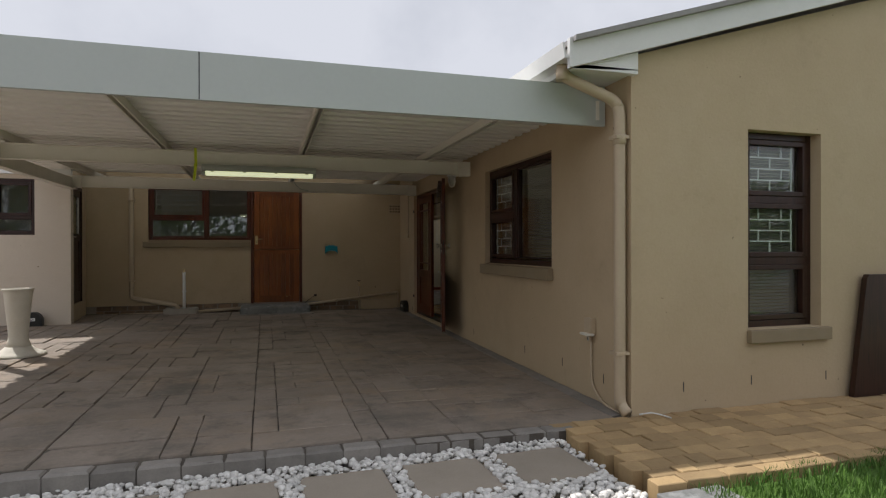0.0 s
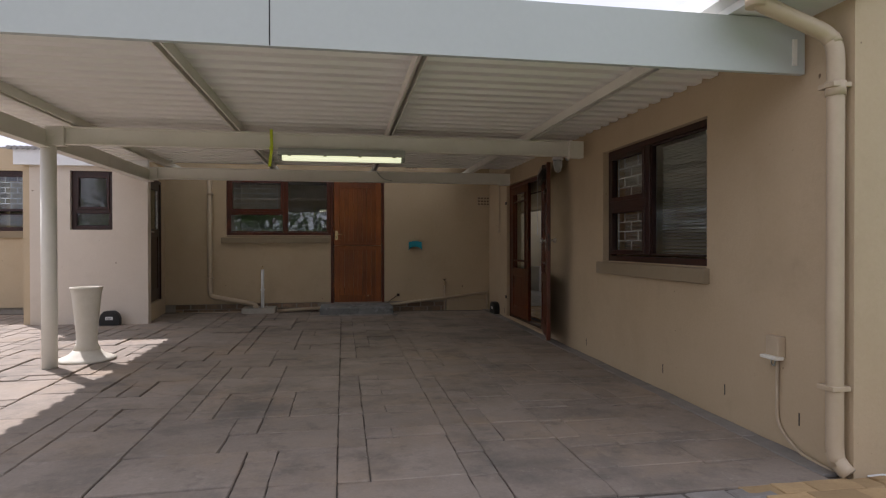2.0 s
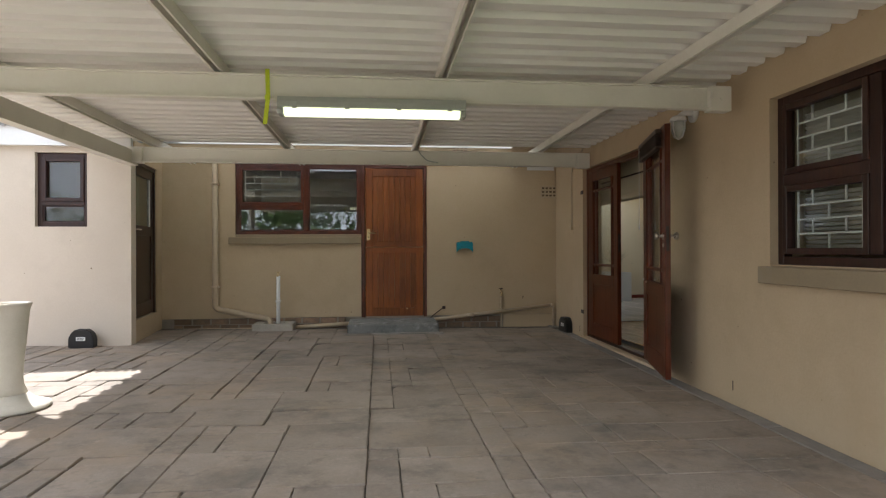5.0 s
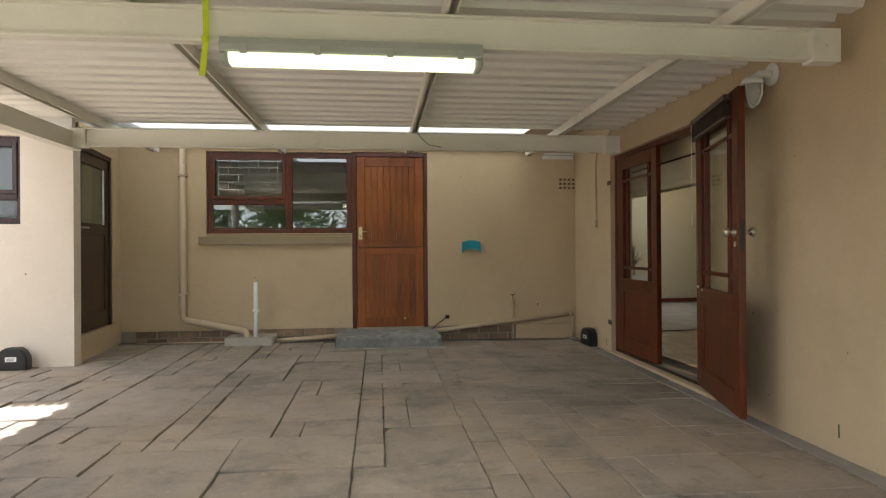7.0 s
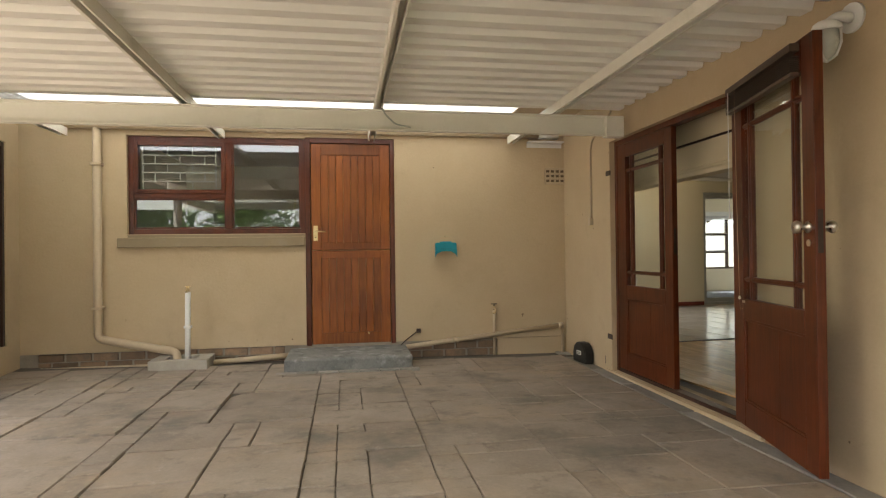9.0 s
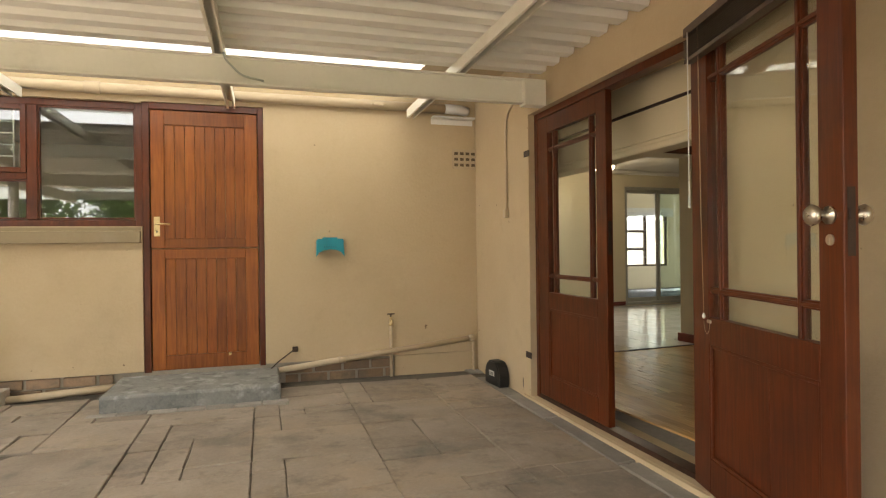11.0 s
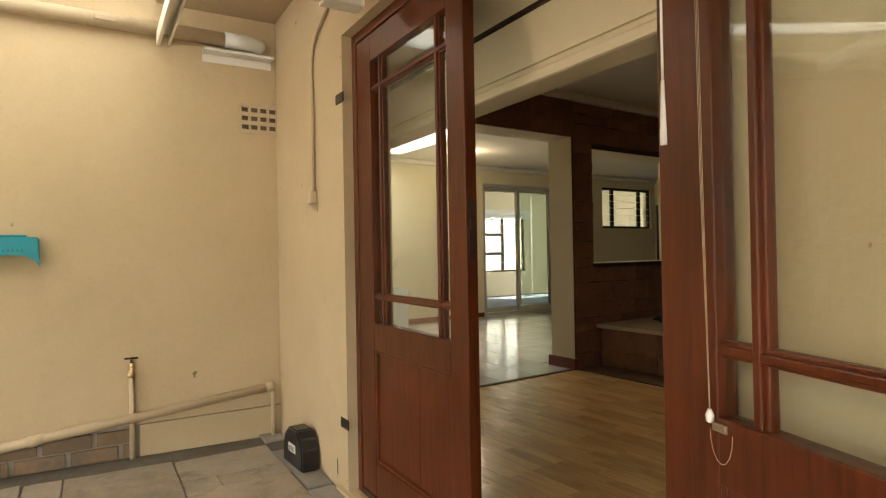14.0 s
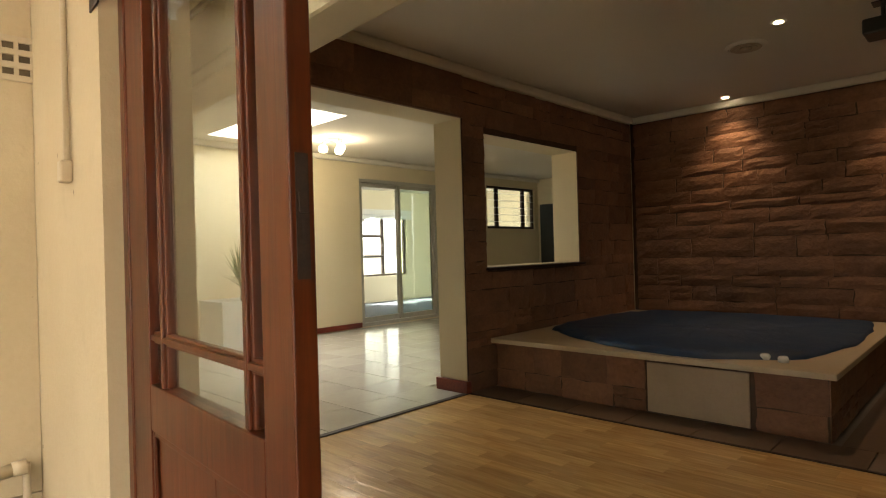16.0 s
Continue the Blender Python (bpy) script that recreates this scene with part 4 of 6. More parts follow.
def french_leaf(name, label, m, W=0.87, Z1=1.996, mb=0.675):
    """Glazed leaf in its own frame: u from the hinge, v through its thickness."""
    th = thing(name, label, "door", kind="structure")
    th.matrix_world = m
    Z0, T = 0.082, 0.021
    sa, sb = 0.14, 0.105
    gz0, gz1 = 0.80, 1.885
    ma = 0.22
    part("hinge_stile", boxes((0, -T, Z0, sa, T, Z1), bevel=0.003), MERANTI, th)
    part("lock_stile", boxes((W - sb, -T, Z0, W, T, Z1), bevel=0.003), MERANTI, th)
    for z0, z1 in ((gz1, Z1), (0.69, gz0), (Z0, 0.225)):
        part("rail", boxes((sa, -T, z0, W - sb, T, z1), bevel=0.003), MERANTI, th)
    # flat lower panel of two boards inside a moulding
    um = (sa + W - sb) / 2 + 0.06
    for a, b in ((sa, um - 0.0006), (um + 0.0006, W - sb)):
        part("panel", boxes((a, -0.009, 0.225, b, 0.009, 0.69), bevel=0.0012), MERANTI, th)
    specs = []
    for s in (-1, 1):
        specs += [(sa, s * 0.0092, 0.225, sa + 0.014, s * 0.018, 0.69), (W - sb - 0.014, s * 0.0092, 0.225, W - sb, s * 0.018, 0.69), (sa + 0.014, s * 0.0092, 0.676, W - sb - 0.014, s * 0.018, 0.69), (sa + 0.014, s * 0.0092, 0.225, W - sb - 0.014, s * 0.018, 0.239)]
    part("panel_moulding", boxes(*specs, bevel=0.003), MERANTI, th)
    for u in (ma, mb):
        part("muntin", boxes((u - 0.016, -0.010, gz0, u + 0.016, 0.010, gz1), (u - 0.008, -0.018, gz0, u + 0.008, 0.018, gz1), bevel=0.003), MERANTI, th)
    for z in (0.91, 1.77):
        part("muntin", boxes((sa, -0.010, z - 0.014, W - sb, 0.010, z + 0.014), (sa, -0.017, z - 0.007, W - sb, 0.017, z + 0.007), bevel=0.003), MERANTI, th)
    for a, b in ((sa, ma - 0.016), (ma + 0.016, mb - 0.016), (mb + 0.016, W - sb)):
        for c, d in ((gz0, 0.896), (0.924, 1.756), (1.784, gz1)):
            p = part("pane", boxes((a, -0.002, c, b, 0.002, d)), GLASS, th)
            p.visible_shadow = False
    bm = boxes((W - 0.0005, -0.011, 1.06, W + 0.0015, 0.011, 1.25), (W + 0.0012, -0.007, 1.16, W + 0.006, 0.007, 1.19))
    part("lock_face", bm, IRON, th, "dark worn mortise lock face")
    return th


# frame of the double doors
fd = thing("door_frame", "dark red-brown timber frame of the double garden doors", "door frame", kind="structure")
xf0, xf1 = EX + 0.045, EX + 0.125
part("jamb", boxes((xf0, FD[0] + 0.001, 0.05, xf1, FD[0] + 0.046, 2.044), bevel=0.004), MERANTI, fd)
part("jamb", boxes((xf0, FD[1] - 0.046, 0.05, xf1, FD[1] - 0.001, 2.044), bevel=0.004), MERANTI, fd)
part("head", boxes((xf0, FD[0] + 0.046, 1.998 + 0.002, xf1, FD[1] - 0.046, 2.044), bevel=0.004), MERANTI, fd)
part("sill_bar", boxes((xf0, FD[0] + 0.046, 0.05, xf1, FD[1] - 0.046, 0.078), bevel=0.004), STAINED, fd)
leaf_l = french_leaf("door_3", "closed glazed red-brown timber garden door leaf", Matrix.Translation((EX + 0.07, 9.44, 0.0)) @ Matrix.Rotation(radians(-90), 4, "Z"), 0.855)
ang = math.atan2(-0.963, -0.265)
MR = Matrix.Translation((EX - 0.018, 7.783, 0.014)) @ Matrix.Rotation(ang, 4, "Z")
leaf_r = french_leaf("door_4", "open glazed red-brown timber garden door leaf with a raised blind", MR, 0.92, 2.03, 0.715)
# knobs, keyholes and the raised blind on the open leaf (its room side faces out)
for s in (-1, 1):
    bm = bmesh.new()
    tube(bm, [(0.867, s * 0.021, 1.175), (0.867, s * 0.030, 1.175), (0.867, s * 0.031, 1.175), (0.867, s * 0.052, 1.175), (0.867, s * 0.060, 1.175), (0.867, s * 0.075, 1.175), (0.867, s * 0.086, 1.175), (0.867, s * 0.090, 1.175)], [0.026, 0.026, 0.011, 0.011, 0.024, 0.031, 0.024, 0.006], 16)
    part("knob", bm, NICKEL, leaf_r, "worn nickel door knob")
    bm = bmesh.new()
    tube(bm, [(0.867, s * 0.021, 1.105), (0.867, s * 0.026, 1.105)], 0.016, 14)
    box(bm, 0.8655, s * 0.026, 1.092, 0.8685, s * 0.0275, 1.112)
    part("escutcheon", bm, NICKEL, leaf_r)
SIDE = -1
bm = bmesh.new()
for i in range(9):
    z = 1.885 + i * 0.0085
    box(bm, 0.03, SIDE * 0.024, z, 0.81, SIDE * 0.066, z + 0.0022)
blindp = part("blind_slats", bm, DARKBLIND, leaf_r, "raised stack of dark blind slats")
part("head_rail", boxes((0.03, SIDE * 0.024, 1.975, 0.81, SIDE * 0.066, 2.012), bevel=0.003), DARKBLIND, blindp)
part("bottom_rail", boxes((0.03, SIDE * 0.026, 1.862, 0.81, SIDE * 0.064, 1.880), bevel=0.003), DARKBLIND, blindp)
bm = bmesh.new()
tube(bm, [(0.080, SIDE * 0.07, 1.98), (0.083, SIDE * 0.07, 1.36)], 0.0025, 6)
tube(bm, [(0.083, SIDE * 0.07, 1.36), (0.083, SIDE * 0.07, 1.25)], [0.003, 0.006], 8)
part("wand", bm, WHITE_BAR, blindp, "thin pale blind wand")
bm = bmesh.new()
for k in range(3):
    tube(bm, [(0.150 + 0.004 * k, SIDE * 0.062, 1.98), (0.153 + 0.003 * k, SIDE * 0.056, 1.2), (0.157 + 0.001 * k, SIDE * 0.050, 0.82 - 0.005 * k)], 0.00045, 5)
loop = [(0.158 + 0.024 * (1 - math.cos(a)), SIDE * 0.05, 0.79 - 0.05 * math.sin(a)) for a in [i * math.pi / 8 for i in range(9)]]
tube(bm, loop, 0.0006, 5)
part("cords", bm, PIPE, blindp, "thin hanging blind cords")
bm = bmesh.new()
lathe(bm, [(0.002, 0.798), (0.006, 0.801), (0.007, 0.810), (0.003, 0.820)], 0.158, SIDE * 0.050, 10)
part("cord_drop", bm, WHITE_BAR, blindp, "small white cord drop")
bm = boxes((0.135, SIDE * 0.0215, 0.778, 0.165, SIDE * 0.028, 0.792), bevel=0.002)
part("cord_cleat", bm, NICKEL, leaf_r)
# flat brown hinge plates fixed to the wall beside the closed leaf
for z in (1.775, 0.34):
    h = thing("hinge_bracket", "dark brown flat iron bracket on the wall", "bracket", (EX, 9.515, z))
    part("plate", boxes((-0.006, -0.045, -0.022, -0.0005, 0.045, 0.022), bevel=0.002), IRON, h)

# ---------------------------------------------------------------- carport things
lamp = thing("fluorescent_light", "weatherproof fluorescent light with a glowing tube", "light", (0.155, 6.39, 1.975))
bm = bmesh.new()
prism(bm, [(-0.05, 0.064), (0.05, 0.064), (0.064, 0.03), (0.066, 0.004), (0.060, -0.002), (-0.060, -0.002), (-0.066, 0.004), (-0.064, 0.03)], "x", -0.585, 0.585)
housing = part("housing", bm, LAMP_GREY, lamp, "grey plastic housing")
bm = bmesh.new()
prism(bm, [(-0.052, -0.004), (0.052, -0.004), (0.044, -0.034), (0.026, -0.046), (-0.026, -0.046), (-0.044, -0.034)], "x", -0.548, 0.548)
part("diffuser", bm, TUBE, lamp, "glowing clear diffuser")
for u in (-0.588, 0.549):
    part("end_cap", boxes((u, -0.055, -0.044, u + 0.039, 0.055, -0.003), bevel=0.012), LAMP_GREY, lamp)
for u in (-0.48, -0.16, 0.16, 0.48):
    part("clip", boxes((u - 0.015, -0.074, -0.014, u + 0.015, -0.0665, 0.03), bevel=0.002), LAMP_GREY, housing)
for u in (-0.4, 0.4):
    part("hanger", boxes((u - 0.012, -0.02, 0.06, u + 0.012, 0.02, 0.068)), WHITE_STEEL, lamp)
lamp_area("fluorescent_glow", pose(0.155, 6.39, 1.92, 0, 0, 0), 1.1, 0.08, 3.8, (1.0, 0.97, 0.78))

strap = thing("strap", "lime green webbing strap knotted round the beam", "strap", (-0.49, 6.35, 2.0))
bm = bmesh.new()
for k, (a, b) in enumerate((((0, 0.0, 0.205), (0.005, -0.006, 0.02)), ((0.004, -0.004, 0.03), (-0.014, -0.006, -0.135)))):
    d = 0.013
    vs = [(a[0] - d, a[1], a[2]), (a[0] + d, a[1], a[2]), (b[0] + d, b[1], b[2]), (b[0] - d, b[1], b[2])]
    box_v = [bm.verts.new(p) for p in vs] + [bm.verts.new((p[0], p[1] - 0.003, p[2])) for p in vs]
    for q in ((0, 1, 2, 3), (7, 6, 5, 4), (0, 4, 5, 1), (1, 5, 6, 2), (2, 6, 7, 3), (3, 7, 4, 0)):
        bm.faces.new([box_v[i] for i in q])
part("webbing", bm, LIME, strap)
part("knot", boxes((-0.016, -0.016, 0.012, 0.018, 0.002, 0.045), bevel=0.008), LIME, strap)

cable = thing("cable", "grey cable drooping over the back beam", "cable", (0.62, 9.1, 2.1))
bm = bmesh.new()
tube(bm, bend([(0, 0.02, 0.12), (0.02, -0.012, 0.05), (0.10, -0.012, -0.03), (0.22, 0.0, -0.05)], 0.03), 0.006, 8)
part("lead", bm, LAMP_GREY, cable)

wl = thing("wall_light", "white bulkhead wall light with a wire guard", "light", (EX, 6.98, 2.10))
bm = bmesh.new()
tube(bm, [(0, 0, 0.03), (-0.012, 0, 0.03)], 0.05, 16)
tube(bm, bend([(-0.01, 0, 0.03), (-0.06, 0, 0.035), (-0.085, 0.02, 0.01)], 0.02), 0.017, 10)
part("bracket", bm, WHITE, wl)
bm = bmesh.new()
lathe(bm, [(0.03, 0.02), (0.042, 0.01), (0.048, -0.005), (0.045, -0.012)], -0.085, 0.02, 16)
part("cap", bm, WHITE, wl)
bm = bmesh.new()
lathe(bm, [(0.036, -0.012), (0.038, -0.05), (0.030, -0.085), (0.012, -0.105), (0.002, -0.108)], -0.085, 0.02, 16)
globe = part("globe", bm, mat("frosted_globe", (0.55, 0.56, 0.52), rough=0.25), wl)
bm = bmesh.new()
for k in range(4):
    a = k * math.pi / 2 + 0.4
    c, s = math.cos(a), math.sin(a)
    tube(bm, [(-0.085 + 0.045 * c, 0.02 + 0.045 * s, -0.01), (-0.085 + 0.045 * c, 0.02 + 0.045 * s, -0.06), (-0.085 + 0.03 * c, 0.02 + 0.03 * s, -0.10), (-0.085, 0.02, -0.115)], 0.004, 6)
part("guard", bm, WHITE, globe)
wl.scale = (1.35, 1.35, 1.35)

urn = thing("urn", "tall pale cast-stone trumpet-shaped planter urn", "planter", (-2.21, 6.74, gz(-2.21, 6.74)))
bm = bmesh.new()
lathe(bm, [(0.235, 0.0), (0.245, 0.008), (0.243, 0.022), (0.20, 0.036), (0.15, 0.06), (0.112, 0.10)], 0, 0, 40)
part("foot", bm, URN, urn, "flared round foot")
bm = bmesh.new()
lathe(bm, [(0.112, 0.10), (0.092, 0.15), (0.086, 0.20), (0.09, 0.27), (0.10, 0.38), (0.113, 0.52), (0.124, 0.63), (0.132, 0.665), (0.138, 0.672), (0.136, 0.684), (0.122, 0.685), (0.112, 0.66), (0.105, 0.58), (0.02, 0.57)], 0, 0, 40)
part("bowl", bm, URN, urn)


def bait_box(at, turn):
    t = thing("bait_box", "black plastic rodent bait box with a white label", "bait box", at, group="bait boxes")
    t.rotation_euler = (0, 0, radians(turn))
    bm = bmesh.new()
    prism(bm, [(-0.125, 0.0), (0.125, 0.0), (0.125, 0.10), (0.10, 0.155), (0.055, 0.19), (-0.055, 0.19), (-0.10, 0.155), (-0.125, 0.10)], "y", -0.045, 0.045)
    bmesh.ops.bevel(bm, geom=bm.edges[:], offset=0.008, segments=2, affect="EDGES")
    part("shell", bm, BLACK, t)
    sticker = part("label_sticker", boxes((-0.045, -0.0475, 0.075, 0.045, -0.0455, 0.115)), WHITE_BAR, t, "white printed sticker")
    bm = bmesh.new()
    for z in (0.083, 0.091, 0.099):
        box(bm, -0.036, -0.0485, z, 0.03, -0.0478, z + 0.0035)
    part("print", bm, BLACK, sticker)
    tube_bm = bmesh.new()
    tube(tube_bm, [(-0.126, 0, 0.045), (-0.131, 0, 0.045)], 0.022, 12)
    part("entry_hole", tube_bm, CHALK, t)
    return t


bait_box((-2.86, 9.10, gz(-2.86, 9.1)), 0)
bait_box((2.565, 9.97, gz(2.565, 9.97)), -86)

# concrete doorstep
stp = thing("doorstep", "worn grey cement doorstep with flaking paint", "step", (0.38, 10.40, 0.0))
bm = boxes((-0.58, -0.47, -0.05, 0.55, 0.165, 0.180), bevel=0.022)
part("block", bm, CEMENT, stp)
for i in range(7):
    part("edging", boxes((-0.64 + i * 0.178, -0.545, gz(0.4, 10.1) - 0.06, -0.468 + i * 0.178, -0.475, gz(0.4, 10.1) + 0.012), bevel=0.006), KERB, stp)

gul = thing("drain_gully", "low cast concrete drain gully surround", "drain", (-1.14, 10.36, gz(-1.14, 10.36)))
bm = bmesh.new()
for s in ((-0.25, -0.17, 0.25, -0.09), (-0.25, 0.09, 0.25, 0.17), (-0.25, -0.09, -0.13, 0.09), (0.13, -0.09, 0.25, 0.09)):
    box(bm, s[0], s[1], -0.05, s[2], s[3], 0.085, bevel=0.008)
part("surround", bm, GULLY, gul)
part("grate", boxes((-0.13, -0.09, 0.0, 0.13, 0.09, 0.03)), BLACK, gul)


def pipe(name, label, pts, r, material=PIPE, rad=0.05, clips=(), sockets=()):
    t = thing(name, label, "pipe")
    bm = bmesh.new()
    tube(bm, bend(pts, rad) if len(pts) > 2 else pts, r, 14)
    part("run", bm, material, t)
    for a, b in sockets:
        bm = bmesh.new()
        tube(bm, [a, b], r * 1.16, 14)
        part("socket", bm, material, t)
    for c in clips:
        part("clip", boxes((c[0] - r * 1.3, c[1] - r * 1.1, c[2] - 0.012, c[0] + r * 1.3, c[1] + r * 1.4, c[2] + 0.012), bevel=0.003), material, t)
    return t


YP = KY - 0.045
pipe("waste_pipe", "beige painted waste pipe running down the wall to the gully", [(-1.915, YP, 2.30), (-1.915, YP, 0.335), (-1.22, YP - 0.05, 0.20), (-1.19, 10.38, 0.13), (-1.19, 10.37, 0.05)], 0.037, rad=0.06, clips=[(-1.915, YP, 1.95), (-1.915, YP, 0.62)])
pipe("standpipe", "white upright pipe rising from the gully", [(-1.09, 10.33, 0.06), (-1.10, 10.40, 0.76)], 0.024, WHITE, clips=[(-1.095, 10.37, 0.44)])
pipe("floor_pipe", "beige pipe lying along the foot of the wall", [(-0.92, 10.47, 0.085), (-0.20, 10.48, 0.125)], 0.026, PIPE)
pipe("floor_pipe", "beige pipe lying along the foot of the wall", [(-2.4, 10.52, 0.07), (-1.4, 10.50, 0.075)], 0.016, PIPE)
tp = thing("tap", "small brass tap on the upright pipe", "tap", (-1.10, 10.40, 0.76))
bm = bmesh.new()
tube(bm, [(0, 0, 0), (0, 0, 0.045)], 0.014, 10)
tube(bm, bend([(0, 0, 0.025), (0, -0.045, 0.025), (0, -0.05, -0.005)], 0.012), 0.009, 8)
tb = part("body", bm, BRASS, tp)
part("handle", boxes((-0.025, -0.006, 0.045, 0.025, 0.006, 0.055), bevel=0.003), BRASS, tb)
# long pipe under the eave with its white end
hp = pipe("overflow_pipe", "beige pipe running along the top of the kitchen wall", [(-2.35, YP - 0.01, 2.315), (2.42, YP - 0.01, 2.305)], 0.038, clips=[(-0.03, YP - 0.01, 2.31), (1.75, YP - 0.01, 2.306)], sockets=[((-0.4, YP - 0.01, 2.311), (-0.3, YP - 0.01, 2.311))])
bm = bmesh.new()
tube(bm, bend([(2.33, YP - 0.01, 2.306), (2.47, YP - 0.01, 2.305), (2.54, YP + 0.04, 2.305)], 0.05), 0.042, 14)
part("end_elbow", bm, WHITE, hp, "white plastic elbow")
part("mount_plate", boxes((2.22, KY - 0.085, 2.225, 2.60, KY - 0.003, 2.24), (2.22, KY - 0.009, 2.18, 2.60, KY - 0.003, 2.225), bevel=0.002), WHITE, hp, "white metal bracket plate")
# sloping pipe in the corner, tap and conduit
pipe("sloping_pipe", "beige painted pipe sloping along the foot of the wall", [(0.93, YP, 0.155), (1.35, YP, 0.20), (2.56, YP, 0.325)], 0.024, sockets=[((1.40, YP, 0.205), (1.46, YP, 0.211)), ((2.53, YP, 0.322), (2.575, YP, 0.326))])
pipe("corner_pipe", "thin beige pipe dropping in the corner", [(2.575, YP + 0.01, 0.335), (2.575, YP + 0.01, -0.01)], 0.013)
pipe("tap_pipe", "thin beige upright water pipe", [(1.845, KY - 0.02, -0.01), (1.845, KY - 0.02, 0.49)], 0.014)
tp2 = thing("tap", "old brass garden tap with a cross handle", "tap", (1.845, KY - 0.02, 0.46))
bm = bmesh.new()
tube(bm, [(0, 0, 0), (0, 0, 0.02), (0, 0, 0.021), (0, 0, 0.075)], [0.018, 0.018, 0.012, 0.012], 10)
tube(bm, bend([(0, 0, 0.05), (0, -0.05, 0.05), (0, -0.058, 0.01)], 0.015), 0.010, 8)
tb2 = part("body", bm, BRASS, tp2)
bm = boxes((-0.032, -0.006, 0.095, 0.032, 0.006, 0.104), bevel=0.003)
tube(bm, [(0, 0, 0.07), (0, 0, 0.098)], 0.006, 8)
part("handle", bm, IRON, tb2)
cnd = pipe("conduit", "thin beige switch conduit down the wall", [(EX - 0.013, 9.42, 2.30), (EX - 0.013, 9.87, 2.12), (EX - 0.013, 9.86, 1.40)], 0.009, rad=0.12)
part("box", boxes((EX - 0.035, 9.84, 1.335, EX - 0.001, 9.89, 1.40), bevel=0.006), PIPE, cnd)
hb = thing("hose_bib", "small dark wall fitting with a thin wire", "fitting", (1.06, KY, 0.31))
part("base", boxes((-0.022, -0.028, -0.02, 0.022, -0.001, 0.02), bevel=0.004), IRON, hb)
bm = bmesh.new()
tube(bm, [(-0.015, -0.028, -0.005), (-0.14, -0.06, -0.09), (-0.185, -0.10, -0.125)], 0.005, 6)
part("wire", bm, IRON, hb)


def air_brick(cx, cz, nx=4, nz=3):
    t = thing("air_brick", "beige terracotta air brick with rows of holes", "vent", (cx, KY, cz), group="air bricks")
    w, h = 0.21 * nx / 4, 0.15 * nz / 3
    part("backing", boxes((-w / 2, -0.002, -h / 2, w / 2, -0.0006, h / 2)), VENT_DARK, t)
    for i in range(nz + 1):
        z = -h / 2 + h * i / nz
        part("bar", boxes((-w / 2, -0.012, z - 0.012, w / 2, -0.002, z + 0.012), bevel=0.002), PIPE, t)
    for i in range(nx + 1):
        u = -w / 2 + w * i / nx
        part("bar", boxes((u - 0.008, -0.0115, -h / 2, u + 0.008, -0.002, h / 2), bevel=0.002), PIPE, t)
    return t


air_brick(2.525, 1.885)
air_brick(1.29, 2.455, 4, 2)

sc = thing("dustpan", "teal plastic dustpan hung on the wall", "dustpan", (1.345, KY, 1.125))
bm = bmesh.new()
prof = [(-0.115, -0.075), (-0.10, 0.07), (0.10, 0.07), (0.115, -0.075), (0.09, -0.04), (0.05, -0.02), (0, -0.015), (-0.05, -0.02), (-0.09, -0.04)]
prism(bm, prof, "y", -0.065, -0.058)
box(bm, -0.10, -0.058, 0.058, 0.10, -0.004, 0.070)
box(bm, -0.108, -0.058, -0.05, -0.098, -0.004, 0.062)
box(bm, 0.098, -0.058, -0.05, 0.108, -0.004, 0.062)
part("pan", bm, TEAL, sc)
part("grip", boxes((-0.06, -0.05, 0.070, 0.06, -0.02, 0.082), bevel=0.005), TEAL, sc)
bm = bmesh.new()
for i in range(6):
    box(bm, -0.05 + i * 0.018, -0.0665, 0.0, -0.044 + i * 0.018, -0.065, 0.012)
part("ribs", bm, mat("dark_teal", (0.0, 0.13, 0.18), rough=0.5), sc)

# downpipe at the gable corner
XD, YD = EX - 0.06, GY + 0.05
dp = pipe("downpipe", "beige painted round downpipe with a swan neck", [(2.14, 3.34, 2.42), (2.14, 3.34, 2.33), (XD - 0.02, YD + 0.02, 2.19), (XD, YD, 2.12), (XD, YD, 0.10), (XD, YD - 0.02, 0.05), (XD + 0.02, YD - 0.06, 0.02)], 0.040, rad=0.06, clips=[(XD, YD, 1.93), (XD, YD, 0.43)], sockets=[((XD, YD, 1.88), (XD, YD, 1.95)), ((2.14, 3.34, 2.30), (2.14, 3.34, 2.38))])
jb = thing("junction_box", "beige outdoor socket box with a hanging lid and conduit", "socket", (EX, 3.77, 0.53))
jcase = part("case", boxes((-0.05, -0.05, -0.03, -0.001, 0.05, 0.09), bevel=0.006), PIPE, jb)
part("cover", boxes((-0.085, -0.075, -0.04, -0.03, 0.055, -0.022), bevel=0.004), WHITE_STEEL, jcase, "open hinged cover")
bm = bmesh.new()
tube(bm, bend([(-0.015, 0, -0.03), (-0.015, 0, -0.42), (-0.02, -0.16, -0.525), (-0.03, -0.42, -0.54)], 0.08), 0.009, 8)
part("conduit", bm, PIPE, jb)
bm = bmesh.new()
tube(bm, bend([(-0.04, -0.02, -0.03), (-0.06, -0.03, -0.08), (-0.04, 0.02, -0.07), (-0.03, 0.02, -0.03)], 0.02), 0.004, 6)
part("wire_loop", bm, LAMP_GREY, jb)
hs = thing("hose_end", "short white plastic pipe end on the paving", "pipe", (2.72, 3.2, 0.02))
bm = bmesh.new()
tube(bm, bend([(-0.06, 0.02, 0.0), (0.03, 0.0, 0.012), (0.12, -0.08, -0.012)], 0.04), 0.005, 8)
part("hose", bm, WHITE, hs)

